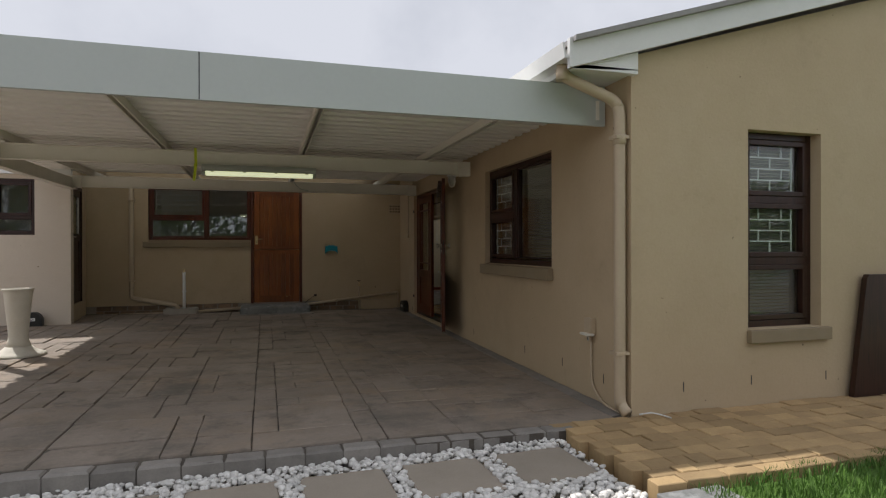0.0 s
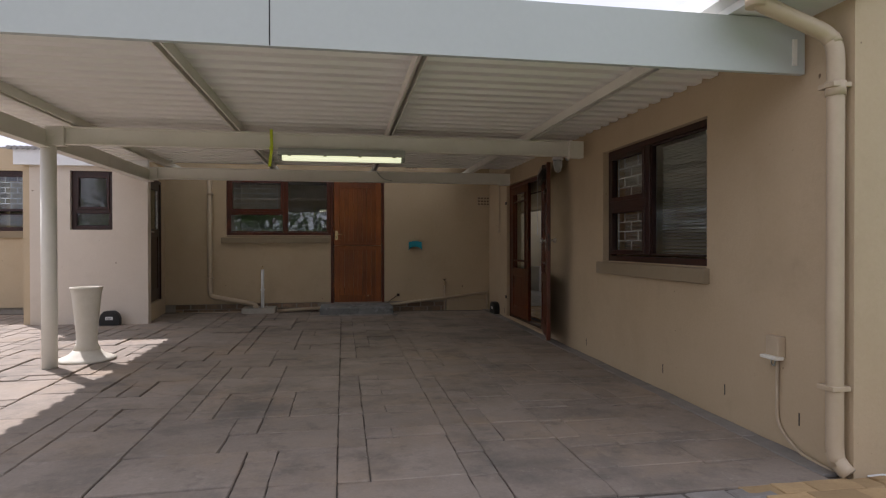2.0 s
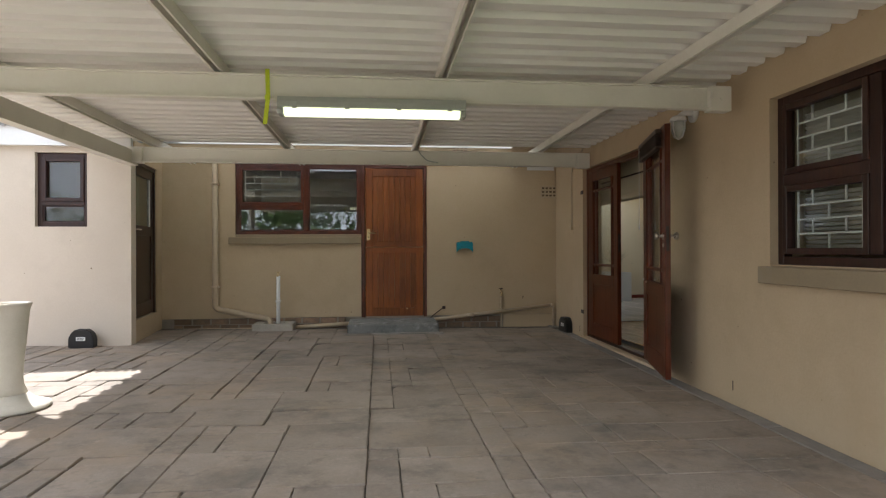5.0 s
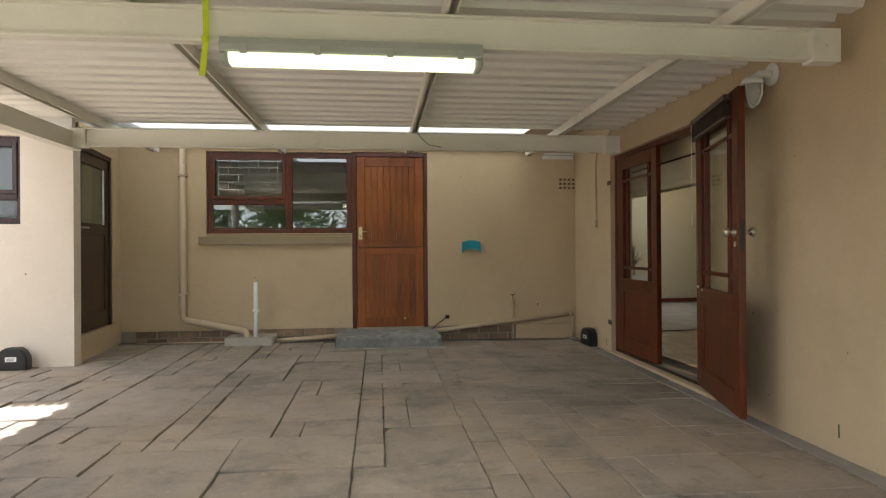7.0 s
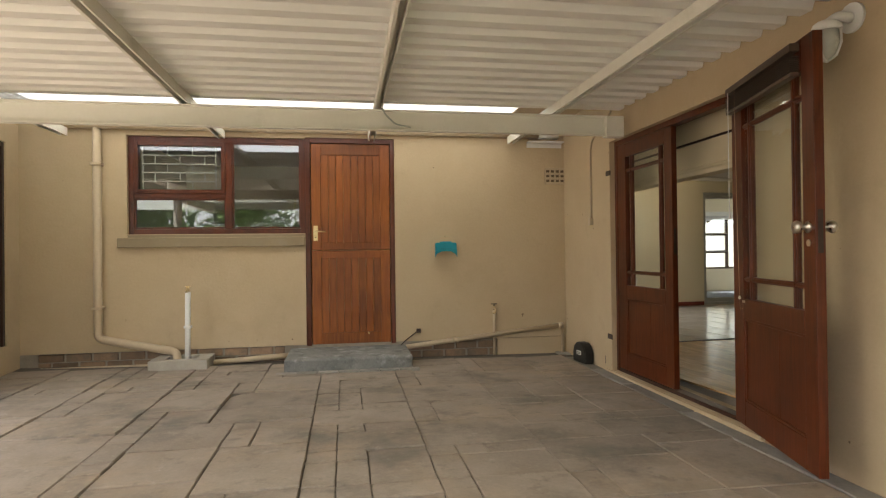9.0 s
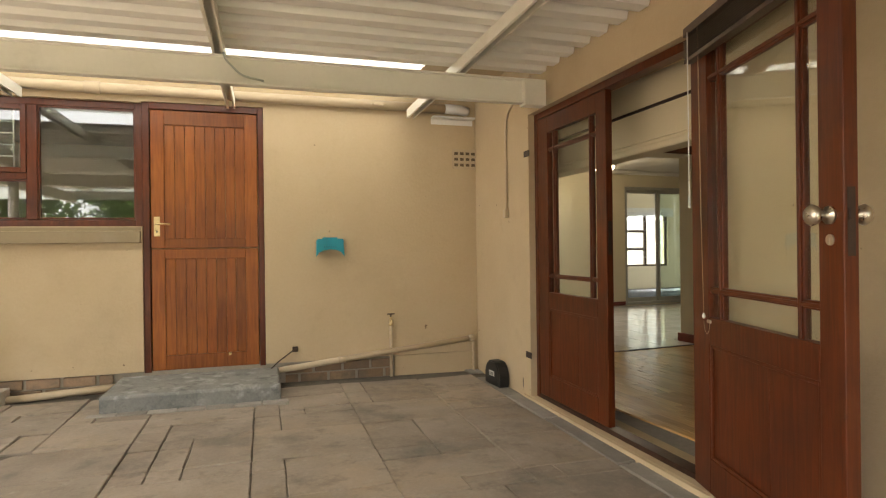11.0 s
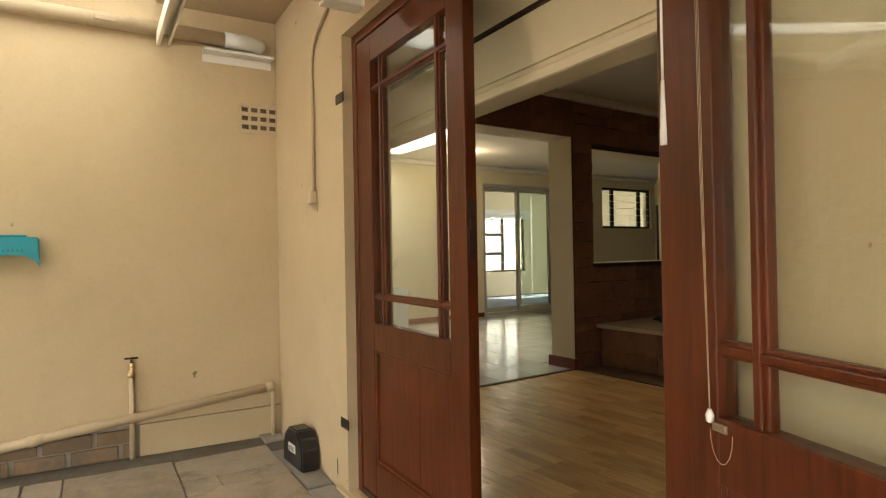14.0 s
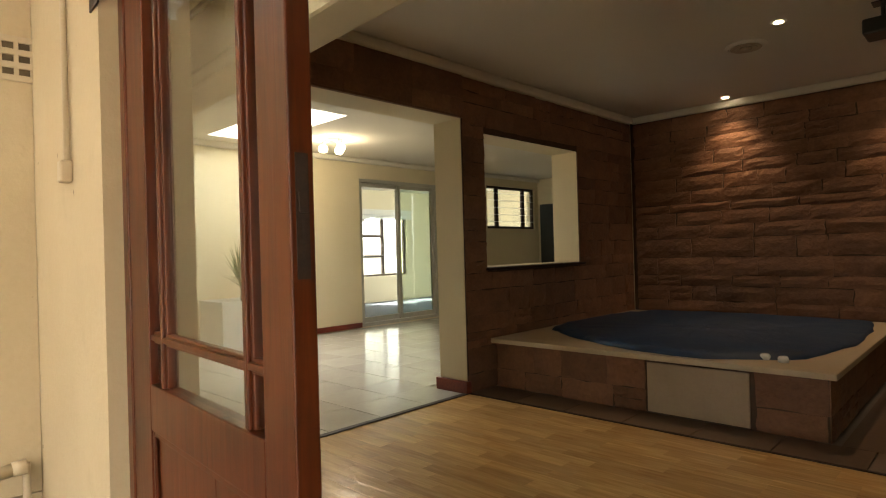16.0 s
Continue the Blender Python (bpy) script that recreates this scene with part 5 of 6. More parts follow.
# weep slots along the foot of the walls
for y, z in ((4.26, 0.19), (5.02, 0.17), (6.49, 0.14), (3.62, 0.18), (9.62, 0.12)):
    t = thing("weep_slot", "narrow dark weep slot in the plaster", "slot", (EX, y, z), group="weep slots")
    part("slot", boxes((-0.0015, -0.004, -0.035, 0.0, 0.004, 0.035)), CHALK, t)
for x, z in ((3.06, 0.17), (3.66, 0.18), (4.38, 0.17)):
    t = thing("weep_slot", "narrow dark weep slot in the plaster", "slot", (x, GY, z), group="weep slots")
    part("slot", boxes((-0.004, -0.0015, -0.035, 0.004, 0.0, 0.035)), CHALK, t)
# leaning board beside the gable window
bd = thing("leaning_board", "dark brown board leaning against the wall", "board", (4.60, 3.0, 0.0))
bm = bmesh.new()
prism(bm, [(-0.03, 0.0), (1.1, 0.0), (1.1, 0.95), (0.13, 0.95), (0.105, 0.92)], "y", 0.19, 0.235)
part("panel", bm, STAINED, bd)


# ---------------------------------------------------------------- spa room and living room
def inside(name, label, category, a, b, c=0.0, group=""):
    """A thing placed in the frame of the rooms inside."""
    t = thing(name, label, category, group=group)
    t.matrix_world = IN @ Matrix.Translation((a, b, c))
    return t


tub = inside("spa_tub", "built-in stone-clad spa tub under a dark blue cover", "spa tub", 0.30, -0.03)
TL, TD = 2.20, 2.385          # length along the front, depth to the wall
part("base", boxes((0.03, -TL + 0.03, 0.0, TD, -0.005, 0.335)), STONE_J, tub)
deck = part("deck", boxes((-0.03, -TL - 0.02, 0.337, TD, 0.02, 0.372), bevel=0.006), TUBTOP, tub, "pale cream tub surround board")
bm = bmesh.new()
outline = [(0.30, -0.52), (0.05, -1.05), (0.00, -1.55), (0.30, -2.02), (0.95, -2.14), (1.75, -2.13), (2.26, -2.05), (2.33, -1.1), (2.25, -0.25), (1.7, -0.05), (0.95, -0.04), (0.58, -0.14)]
rnd = random.Random(5)
pts = []
for p, q in zip(outline, outline[1:] + outline[:1]):
    for k in range(5):
        t = k / 5
        pts.append((p[0] + (q[0] - p[0]) * t + rnd.uniform(-0.012, 0.012), p[1] + (q[1] - p[1]) * t + rnd.uniform(-0.012, 0.012)))
cx, cy = 1.2, -1.08
rings = []
for f, z in ((1.0, 0.374), (0.99, 0.392), (0.93, 0.405), (0.8, 0.402), (0.6, 0.398), (0.35, 0.396), (0.1, 0.395)):
    rings.append([bm.verts.new((cx + (x - cx) * f, cy + (y - cy) * f, z + (rnd.uniform(-0.005, 0.007) if f < 1 else 0))) for x, y in pts])
for a, b in zip(rings, rings[1:]):
    for k in range(len(pts)):
        f = bm.faces.new((a[k], a[(k + 1) % len(pts)], b[(k + 1) % len(pts)], b[k]))
        f.smooth = True
bm.faces.new(rings[-1])
part("cover", bm, COVER, tub, "dark blue quilted bubble cover")
part("hatch", boxes((-0.002, -1.80, 0.015, 0.012, -1.21, 0.32), bevel=0.002), HATCH, tub, "plain pale access panel")
for k, (x, y) in enumerate(((0.24, -1.72), (0.20, -1.83), (0.17, -1.93))):
    bm = bmesh.new()
    tube(bm, [(x, y, 0.372), (x, y, 0.395), (x, y, 0.405)], [0.028, 0.028, 0.02], 12)
    part("control_knob", bm, WHITE, tub, "white plastic control knob")

rnd = random.Random(11)


def stone_mesh(w, h, d, seed):
    """One split-faced stone, its face towards -y, centred on its foot."""
    r = random.Random(seed)
    bm = bmesh.new()
    nx, nz = 4, 3
    grid = []
    for j in range(nz + 1):
        row = []
        for i in range(nx + 1):
            edge = i in (0, nx) or j in (0, nz)
            dx = r.uniform(-0.008, 0.008) if edge else r.uniform(-0.02, 0.02)
            dz = r.uniform(-0.006, 0.006)
            yy = -d * (0.45 if edge else r.uniform(0.75, 1.25))
            row.append(bm.verts.new((w * (i / nx - 0.5) + dx, yy, h * j / nz + dz)))
        grid.append(row)
    for j in range(nz):
        for i in range(nx):
            bm.faces.new((grid[j][i], grid[j][i + 1], grid[j + 1][i + 1], grid[j + 1][i]))
    rim = grid[0] + [grid[j][nx] for j in range(1, nz + 1)] + list(reversed(grid[nz][:nx])) + [grid[j][0] for j in range(nz - 1, 0, -1)]
    back = [bm.verts.new((v.co.x, 0.0, v.co.z)) for v in rim]
    n = len(rim)
    for k in range(n):
        bm.faces.new((rim[k], back[k], back[(k + 1) % n], rim[(k + 1) % n]))
    finish(bm)
    me = bpy.data.meshes.new("stone")
    bm.to_mesh(me)
    bm.free()
    me.materials.append(STONE)
    return me


STONES = {}


def stone_piece(parent, m, w, h, d=0.015):
    key = (round(w * 12), round(h * 16), rnd.randrange(3))
    if key not in STONES:
        STONES[key] = (stone_mesh(key[0] / 12, key[1] / 16, d, hash(key) % 1000 + 7), key[0] / 12, key[1] / 16)
    me, mw, mh = STONES[key]
    o = new("stone", me)
    o.parent = parent
    o.matrix_local = m @ Matrix.Diagonal((w / mw * 0.985, 1, h / mh * 0.97, 1))
    return o


def stone_wall(parent, m, length, height, holes=(), lo=0.085, hi=0.19, wmin=0.22, wmax=0.6):
    """Courses of split stone over a rectangle, leaving holes (u0, u1, z0, z1) free."""
    z = 0.0
    while z < height - 0.02:
        h = min(rnd.uniform(lo, hi), height - z)
        if height - z - h < lo * 0.7:
            h = height - z
        spans = [(0.0, length)]
        for u0, u1, z0, z1 in holes:
            if z + h > z0 + 0.02 and z < z1 - 0.02:
                nxt = []
                for a, b in spans:
                    if u0 > a:
                        nxt.append((a, min(b, u0)))
                    if u1 < b:
                        nxt.append((max(a, u1), b))
                spans = [(a, b) for a, b in nxt if b - a > 0.03]
        for a, b in spans:
            u = a
            while u < b - 0.02:
                w = min(rnd.uniform(wmin, wmax), b - u)
                if b - u - w < wmin * 0.6:
                    w = b - u
                if h > 0.095 and w < 0.3 and rnd.random() < 0.3:
                    stone_piece(parent, m @ Matrix.Translation((u + w / 2, 0, z)), w, h / 2)
                    stone_piece(parent, m @ Matrix.Translation((u + w / 2, 0, z + h / 2)), w, h / 2)
                else:
                    stone_piece(parent, m @ Matrix.Translation((u + w / 2, 0, z)), w, h)
                u += w
        z += h


# dado of stone on the divider wall (front face looks along -b)
cl = thing("stone_cladding", "rough red-brown split stone cladding on the divider wall", "stone cladding", kind="structure")
cl.matrix_world = IN
part("backing", wall_mesh(bmesh.new(), "x", -0.004, -0.001, 0.006, 2.70, 0.0, 2.33, [(0.26, 1.61, 0.915, 1.94)]), STONE_J, cl)
stone_wall(cl, Matrix.Translation((0.012, -0.003, 0.0)), 2.68, 2.33, [(0.26 - 0.012, 1.61 - 0.012, 0.915, 1.94)])
stone_wall(cl, Matrix.Translation((-2.2, -0.032, 2.03)), 2.2, 0.30)
cl2 = thing("stone_cladding", "rough red-brown split stone cladding behind the spa tub", "stone cladding", kind="structure")
cl2.matrix_world = IN
MW = Matrix.Translation((2.718, -0.04, 0.36)) @ Matrix.Rotation(radians(-90), 4, "Z")
stone_wall(cl2, MW, 3.4, 1.97)
# stone face of the tub
mt = Matrix.Translation((0.028, 0.0, 0.0)) @ Matrix.Rotation(radians(-90), 4, "Z")
stone_wall(tub, mt, TL - 0.03, 0.335, [(1.19, 1.82, 0.0, 0.335)], 0.13, 0.18, 0.22, 0.42)
ms = Matrix.Translation((0.03, -TL + 0.028, 0.0))
stone_wall(tub, ms, TD - 0.03, 0.335, (), 0.13, 0.18, 0.22, 0.42)

# slab on the hatch sill
o = structure("hatch_sill", boxes((0.245, -0.06, 0.89, 1.625, 0.285, 0.913), bevel=0.004), STAINED, "dark timber sill of the serving hatch", "sill")
o.matrix_world = IN

# lamps in the spa room
for a, b in ((2.53, -1.03), (0.83, -1.90), (2.53, -2.45)):
    d = inside("downlight", "small recessed ceiling downlight, lit", "light", a, b, 2.40, group="downlights")
    bm = bmesh.new()
    lathe(bm, [(0.045, -0.0005), (0.045, -0.006), (0.03, -0.008), (0.028, -0.002)], 0, 0, 20)
    part("ring", bm, WHITE, d)
    bm = bmesh.new()
    lathe(bm, [(0.026, -0.0085), (0.026, -0.0095), (0.01, -0.0105)], 0, 0, 16)
    part("bulb", bm, glow("warm_bulb", (1.0, 0.82, 0.55), 6.0), d)
    lamp_spot("downlight_beam", IN @ Matrix.Translation((a, b, 2.375)), 2.6, (1.0, 0.68, 0.42), 95, 1.0)
cv = inside("ceiling_vent", "round pale ceiling vent", "vent", 1.15, -1.62, 2.40)
bm = bmesh.new()
lathe(bm, [(0.135, -0.0005), (0.135, -0.010), (0.118, -0.022), (0.112, -0.022), (0.108, -0.010)], 0, 0, 32)
part("rim", bm, CEIL, cv)
bm = bmesh.new()
lathe(bm, [(0.107, -0.002), (0.107, -0.006), (0.01, -0.006)], 0, 0, 28)
part("throat", bm, CHALK, cv, "dark vent throat")
for r in (0.088, 0.060):
    bm = bmesh.new()
    lathe(bm, [(r - 0.010, -0.016), (r + 0.008, -0.026), (r + 0.010, -0.022), (r - 0.006, -0.012)], 0, 0, 28)
    part("cone_ring", bm, TUBTOP, cv)
bm = bmesh.new()
lathe(bm, [(0.036, -0.020), (0.038, -0.028), (0.010, -0.034)], 0, 0, 24)
part("disc", bm, TUBTOP, cv)
pj = inside("projector_bracket", "black ceiling bracket with a small black projector", "bracket", 0.97, -2.40, 2.40)
bm = bmesh.new()
tube(bm, [(0, 0, 0), (0, 0, -0.10)], 0.012, 10)
box(bm, -0.05, -0.05, -0.006, 0.05, 0.05, -0.0005)
part("stem", bm, BLACK, pj)
part("case", boxes((-0.10, -0.12, -0.19, 0.10, 0.09, -0.10), bevel=0.012), BLACK, pj)

# ceiling lamp in the living room
gl = inside("ceiling_lamp", "chrome ceiling lamp with three glass globes, lit", "light", 0.91, 2.81, 2.40)
bm = bmesh.new()
lathe(bm, [(0.10, -0.0005), (0.10, -0.015), (0.09, -0.022), (0.01, -0.024)], 0, 0, 24)
part("base", bm, NICKEL, gl)
BULB = glow("lit_globe", (1.0, 0.86, 0.62), 2.6)
for k in range(3):
    a = k * 2.1 + 0.5
    px, py = 0.13 * math.cos(a), 0.13 * math.sin(a)
    bm = bmesh.new()
    tube(bm, bend([(0.05 * math.cos(a), 0.05 * math.sin(a), -0.02), (px, py, -0.03), (px, py, -0.07)], 0.02), 0.012, 8)
    part("arm", bm, NICKEL, gl)
    bm = bmesh.new()
    lathe(bm, [(0.015, -0.065), (0.04, -0.08), (0.052, -0.11), (0.045, -0.14), (0.02, -0.158), (0.004, -0.16)], px, py, 18)
    part("globe", bm, BULB, gl, "glowing glass globe")
pt = bpy.data.lights.new("globe_glow", "POINT")
pt.energy, pt.color, pt.shadow_soft_size = 1.4, (1.0, 0.85, 0.62), 0.12
o = new("globe_glow", pt)
o.matrix_world = IN @ Matrix.Translation((0.91, 2.81, 2.16))

# planter with a spiky house plant
pl = inside("planter_box", "square white planter box", "planter", -0.10, 3.36)
bm = bmesh.new()
for s in ((-0.28, -0.28, 0.28, -0.25), (-0.28, 0.25, 0.28, 0.28), (-0.28, -0.25, -0.25, 0.25), (0.25, -0.25, 0.28, 0.25)):
    box(bm, s[0], s[1], 0.0, s[2], s[3], 0.57)
part("box", bm, WHITE, pl)
part("soil", boxes((-0.25, -0.25, 0.05, 0.25, 0.25, 0.53)), SOIL, pl)
dr = inside("house_plant", "spiky green dracaena house plant", "plant", -0.02, 3.36, 0.53)
bm = bmesh.new()
tube(bm, [(0, 0, -0.02), (0.01, 0, 0.12), (0.0, 0.01, 0.25)], [0.02, 0.015, 0.012], 8)
part("stem", bm, BARK, dr)
rp = random.Random(3)
bm = bmesh.new()
for k in range(46):
    a, tilt, ln = rp.uniform(0, 6.28), rp.uniform(0.1, 1.3), rp.uniform(0.3, 0.5)
    base = Vector((0.0, 0.01, 0.18 + 0.08 * rp.random()))
    prev = None
    for i in range(5):
        f = i / 4
        r = ln * f
        p = base + Vector((math.cos(a) * r * math.sin(tilt), math.sin(a) * r * math.sin(tilt), r * math.cos(tilt) - 0.25 * f * f * ln * math.sin(tilt)))
        w = 0.015 * (1 - f * 0.95)
        s = Vector((-math.sin(a), math.cos(a), 0)) * w
        cur = [bm.verts.new(p - s), bm.verts.new(p + s)]
        if prev:
            bm.faces.new((prev[0], prev[1], cur[1], cur[0]))
        prev = cur
part("leaves", bm, LEAF, dr)

# sliding door to the sun room
sl = thing("door_5", "pale aluminium sliding glass door with tinted panes", "door", kind="structure")
sl.matrix_world = IN
a0, a1 = SL
bm = boxes((a0 + 0.002, 3.76, 0.0, a0 + 0.05, 3.86, 2.118), (a1 - 0.05, 3.76, 0.0, a1 - 0.002, 3.86, 2.118), (a0 + 0.05, 3.76, 2.07, a1 - 0.05, 3.86, 2.118), (a0 + 0.05, 3.76, 0.0, a1 - 0.05, 3.86, 0.045))
part("door_frame", bm, ALU, sl)
mid = (a0 + a1) / 2
for x0, x1, y in ((a0 + 0.05, mid + 0.03, 3.825), (mid - 0.03, a1 - 0.05, 3.785)):
    bm = boxes((x0, y, 0.05, x0 + 0.055, y + 0.03, 2.068), (x1 - 0.055, y, 0.05, x1, y + 0.03, 2.068), (x0 + 0.055, y, 0.05, x1 - 0.055, y + 0.03, 0.12), (x0 + 0.055, y, 2.01, x1 - 0.055, y + 0.03, 2.068), bevel=0.003)
    lf = part("sliding_leaf", bm, ALU, sl)
    p = part("pane", boxes((x0 + 0.055, y + 0.012, 0.12, x1 - 0.055, y + 0.018, 2.01)), GLASS if x0 < mid - 0.1 else GLASS_DARK, lf)
    p.visible_shadow = False


def steel_window(name, label, a0, a1, b, z0, z1, cols, rows=()):
    t = thing(name, label, "window", kind="structure")
    t.matrix_world = IN
    w = 0.045
    bm = boxes((a0, b, z0, a0 + w, b + 0.05, z1), (a1 - w, b, z0, a1, b + 0.05, z1), (a0 + w, b, z0, a1 - w, b + 0.05, z0 + w), (a0 + w, b, z1 - w, a1 - w, b + 0.05, z1), bevel=0.003)
    part("window_frame", bm, IRON, t)
    for c in cols:
        part("mullion", boxes((c - 0.035, b, z0 + w, c + 0.035, b + 0.05, z1 - w), bevel=0.003), IRON, t)
    for (c0, c1, z) in rows:
        part("transom", boxes((c0, b + 0.002, z - 0.035, c1, b + 0.048, z + 0.035), bevel=0.003), IRON, t)
    p = part("pane", boxes((a0 + w, b + 0.022, z0 + w, a1 - w, b + 0.026, z1 - w)), GLASS, t)
    p.visible_shadow = False
    bm = bmesh.new()
    for i in range(1, 6):
        z = z0 + (z1 - z0) * i / 6
        box(bm, a0 + w, b - 0.03, z - 0.003, a1 - w, b - 0.024, z + 0.003)
    part("burglar_bars", bm, WHITE_BAR, t)
    return t


steel_window("window_6", "dark steel sun room window", 3.90, 5.78, 6.95, 0.55, 1.88, (4.2, 5.13,), [(4.2, 5.13, 0.98), (4.2, 5.13, 1.42)])
steel_window("window_7", "high dark steel window with burglar bars", 4.84, 6.3, 3.79, 1.43, 2.2, (5.18, 5.98))
bd2 = inside("black_board", "tall narrow black board standing against the wall", "board", 6.34, 3.66)
part("panel", boxes((0.0, -0.36, 0.0, 0.04, 0.0, 1.90), bevel=0.004), CHALK, bd2)
for z in (0.6, 1.2, 1.6):
    part("rail", boxes((-0.006, -0.36, z, -0.0005, 0.0, z + 0.03)), BLACK, bd2)
rb = inside("roller_blind", "raised white blind above the sun room window", "blind", 4.9, 6.86, 1.78)
bm = bmesh.new()
for i in range(7):
    box(bm, -1.0, -0.03, 0.0 + i * 0.03, 1.0, -0.002, 0.022 + i * 0.03)
part("slats", bm, WHITE, rb)

# daylight in the openings of the far rooms
lamp_area("skylight_daylight", IN @ Matrix.Translation((-0.01, 2.6, 2.88)), 0.6, 1.6, 5.0, (0.92, 0.96, 1.0))
lamp_area("sunroom_daylight", IN @ Matrix.Translation((4.85, 7.2, 1.25)) @ Matrix.Rotation(radians(90), 4, "X") @ Matrix.Rotation(radians(180), 4, "Y") @ Matrix.Rotation(radians(180), 4, "Y"), 1.8, 1.3, 14.0, (0.95, 0.98, 1.0))
lamp_area("living_daylight", IN @ Matrix.Translation((5.57, 4.0, 1.82)) @ Matrix.Rotation(radians(90), 4, "X"), 1.4, 0.7, 5.0, (0.95, 0.98, 1.0))


# ---------------------------------------------------------------- trees and hedges
def foliage(bm, centre, radii, n, size, r):
    for _ in range(n):
        while True:
            d = Vector((r.uniform(-1, 1), r.uniform(-1, 1), r.uniform(-1, 1)))
            if 0.3 < d.length < 1:
                break
        p = Vector(centre) + Vector((d.x * radii[0], d.y * radii[1], d.z * radii[2]))
        u = Vector((r.uniform(-1, 1), r.uniform(-1, 1), r.uniform(-1, 1))).normalized()
        v = u.orthogonal().normalized()
        s = size * r.uniform(0.6, 1.4)
        bm.faces.new([bm.verts.new(p + u * s), bm.verts.new(p + v * s * 0.5), bm.verts.new(p - u * s), bm.verts.new(p - v * s * 0.5)])


def tree(x, y, h, spread, seed):
    r = random.Random(seed)
    t = thing("tree", "leafy dark green garden tree behind the boundary wall", "tree", (x, y, -0.2), group="garden trees")
    bm = bmesh.new()
    tube(bm, [(0, 0, 0), (0.05, 0.02, h * 0.35), (0.0, 0.1, h * 0.7)], [0.16, 0.12, 0.05], 10)
    for k in range(5):
        a = r.uniform(0, 6.28)
        tube(bm, [(0.03, 0.02, h * r.uniform(0.3, 0.45)), (math.cos(a) * spread * 0.6, math.sin(a) * spread * 0.6, h * r.uniform(0.6, 0.8))], [0.07, 0.02], 7)
    part("trunk", bm, BARK, t)
    bm = bmesh.new()
    for k in range(12):
        a, d = r.uniform(0, 6.28), spread * r.uniform(0.1, 0.8)
        foliage(bm, (math.cos(a) * d, math.sin(a) * d, h * r.uniform(0.55, 0.95)), (spread * 0.45, spread * 0.45, h * 0.16), 260, 0.13, r)
    part("crown", bm, LEAF, t)


for i, (x, y, h, s) in enumerate(((10.0, 24.5, 4.6, 2.0), (13.5, 25.0, 5.2, 2.2), (17.5, 24.5, 4.4, 2.0), (21.0, 25.5, 5.0, 2.2), (26.0, 19.0, 4.8, 2.2), (26.5, 14.0, 4.4, 2.0), (-4.0, -11.0, 4.6, 2.4), (1.5, -11.5, 4.2, 2.2), (-8.5, -10.5, 4.8, 2.4))):
    tree(x, y, h, s, 40 + i)


rh = random.Random(77)
bm = bmesh.new()
for k in range(90):
    foliage(bm, (-13.0 + k * 0.36, -8.2 + rh.uniform(-0.2, 0.2), 1.4 + rh.uniform(-0.2, 0.7)), (0.6, 0.4, 1.6), 170, 0.10, rh)
tagged(mesh_ob("hedge", bm, LEAF), "tall clipped green hedge along the boundary wall", "hedge", kind="stuff")


# ---------------------------------------------------------------- paving pieces
rnd = random.Random(21)
SLABS = {}


def slab_mesh(w, d, t, name, material, jitter=0.006, bev=0.006):
    """A flat stone with a chipped bevelled rim, centred, its top at z = 0."""
    key = (name, round(w, 3), round(d, 3))
    if key in SLABS:
        return SLABS[key]
    r = random.Random(round(w * 1000) * 31 + round(d * 1000))
    x, y = w / 2, d / 2
    loop = []
    for (ax, ay), (bx, by) in zip(((-x, -y), (x, -y), (x, y), (-x, y)), ((x, -y), (x, y), (-x, y), (-x, -y))):
        for k in range(3):
            f = k / 3
            loop.append((ax + (bx - ax) * f + r.uniform(-jitter, jitter) * 0.5, ay + (by - ay) * f + r.uniform(-jitter, jitter) * 0.5))
    n = len(loop)
    verts = [(px * (1 - bev * 2 / w), py * (1 - bev * 2 / d), r.uniform(-0.001, 0.001)) for px, py in loop] + [(px, py, -bev) for px, py in loop] + [(px, py, -t) for px, py in loop]
    faces = [tuple(range(n))]
    for a in (0, n):
        faces += [(a + k, a + n + k, a + n + (k + 1) % n, a + (k + 1) % n) for k in range(n)]
    me = bpy.data.meshes.new(name)
    me.from_pydata(verts, [], faces)
    me.materials.append(material)
    SLABS[key] = me
    return me


def piece(name, me, parent, x, y, z, turn=0.0, tilt=(0, 0)):
    o = new(name, me)
    o.parent = parent
    o.location = (x, y, z)
    o.rotation_euler = (tilt[0], tilt[1], turn)
    return o


# random ashlar of flagstones laid on a small module
U = 0.158
X0, X1, Y0, Y1 = -11.0, 2.495, 3.26, 10.50
nx, ny = int((X1 - X0) / U), int((Y1 - Y0) / U)
taken = np.zeros((nx, ny), dtype=bool)
sizes = [(3, 2), (2, 3), (2, 2), (3, 3), (4, 3), (3, 4), (2, 4), (4, 2), (2, 1), (1, 2)]
weights = [9, 3, 5, 6, 5, 2, 1, 5, 0.4, 0.3]
laid = []
for i, j in sorted(((i, j) for i in range(nx) for j in range(ny)), key=lambda c: (c[1] * 0.8 - c[0] * 0.6 + 1.4 * math.sin(c[0] * 1.7) + 1.2 * math.sin(c[1] * 2.3), c)):
    if taken[i, j]:
        continue
    opts = sizes[:]
    order = []
    while opts:
        k = rnd.choices(range(len(opts)), [weights[sizes.index(s)] for s in opts])[0]
        order.append(opts.pop(k))
    for w, d in order + [(1, 1)]:
        i0 = i - w + 1
        if i0 >= 0 and j + d <= ny and not taken[i0:i + 1, j:j + d].any():
            taken[i0:i + 1, j:j + d] = True
            laid.append((i0, j, w, d))
            break
far = bmesh.new()
slope = (math.atan(0.006), math.atan(0.012))
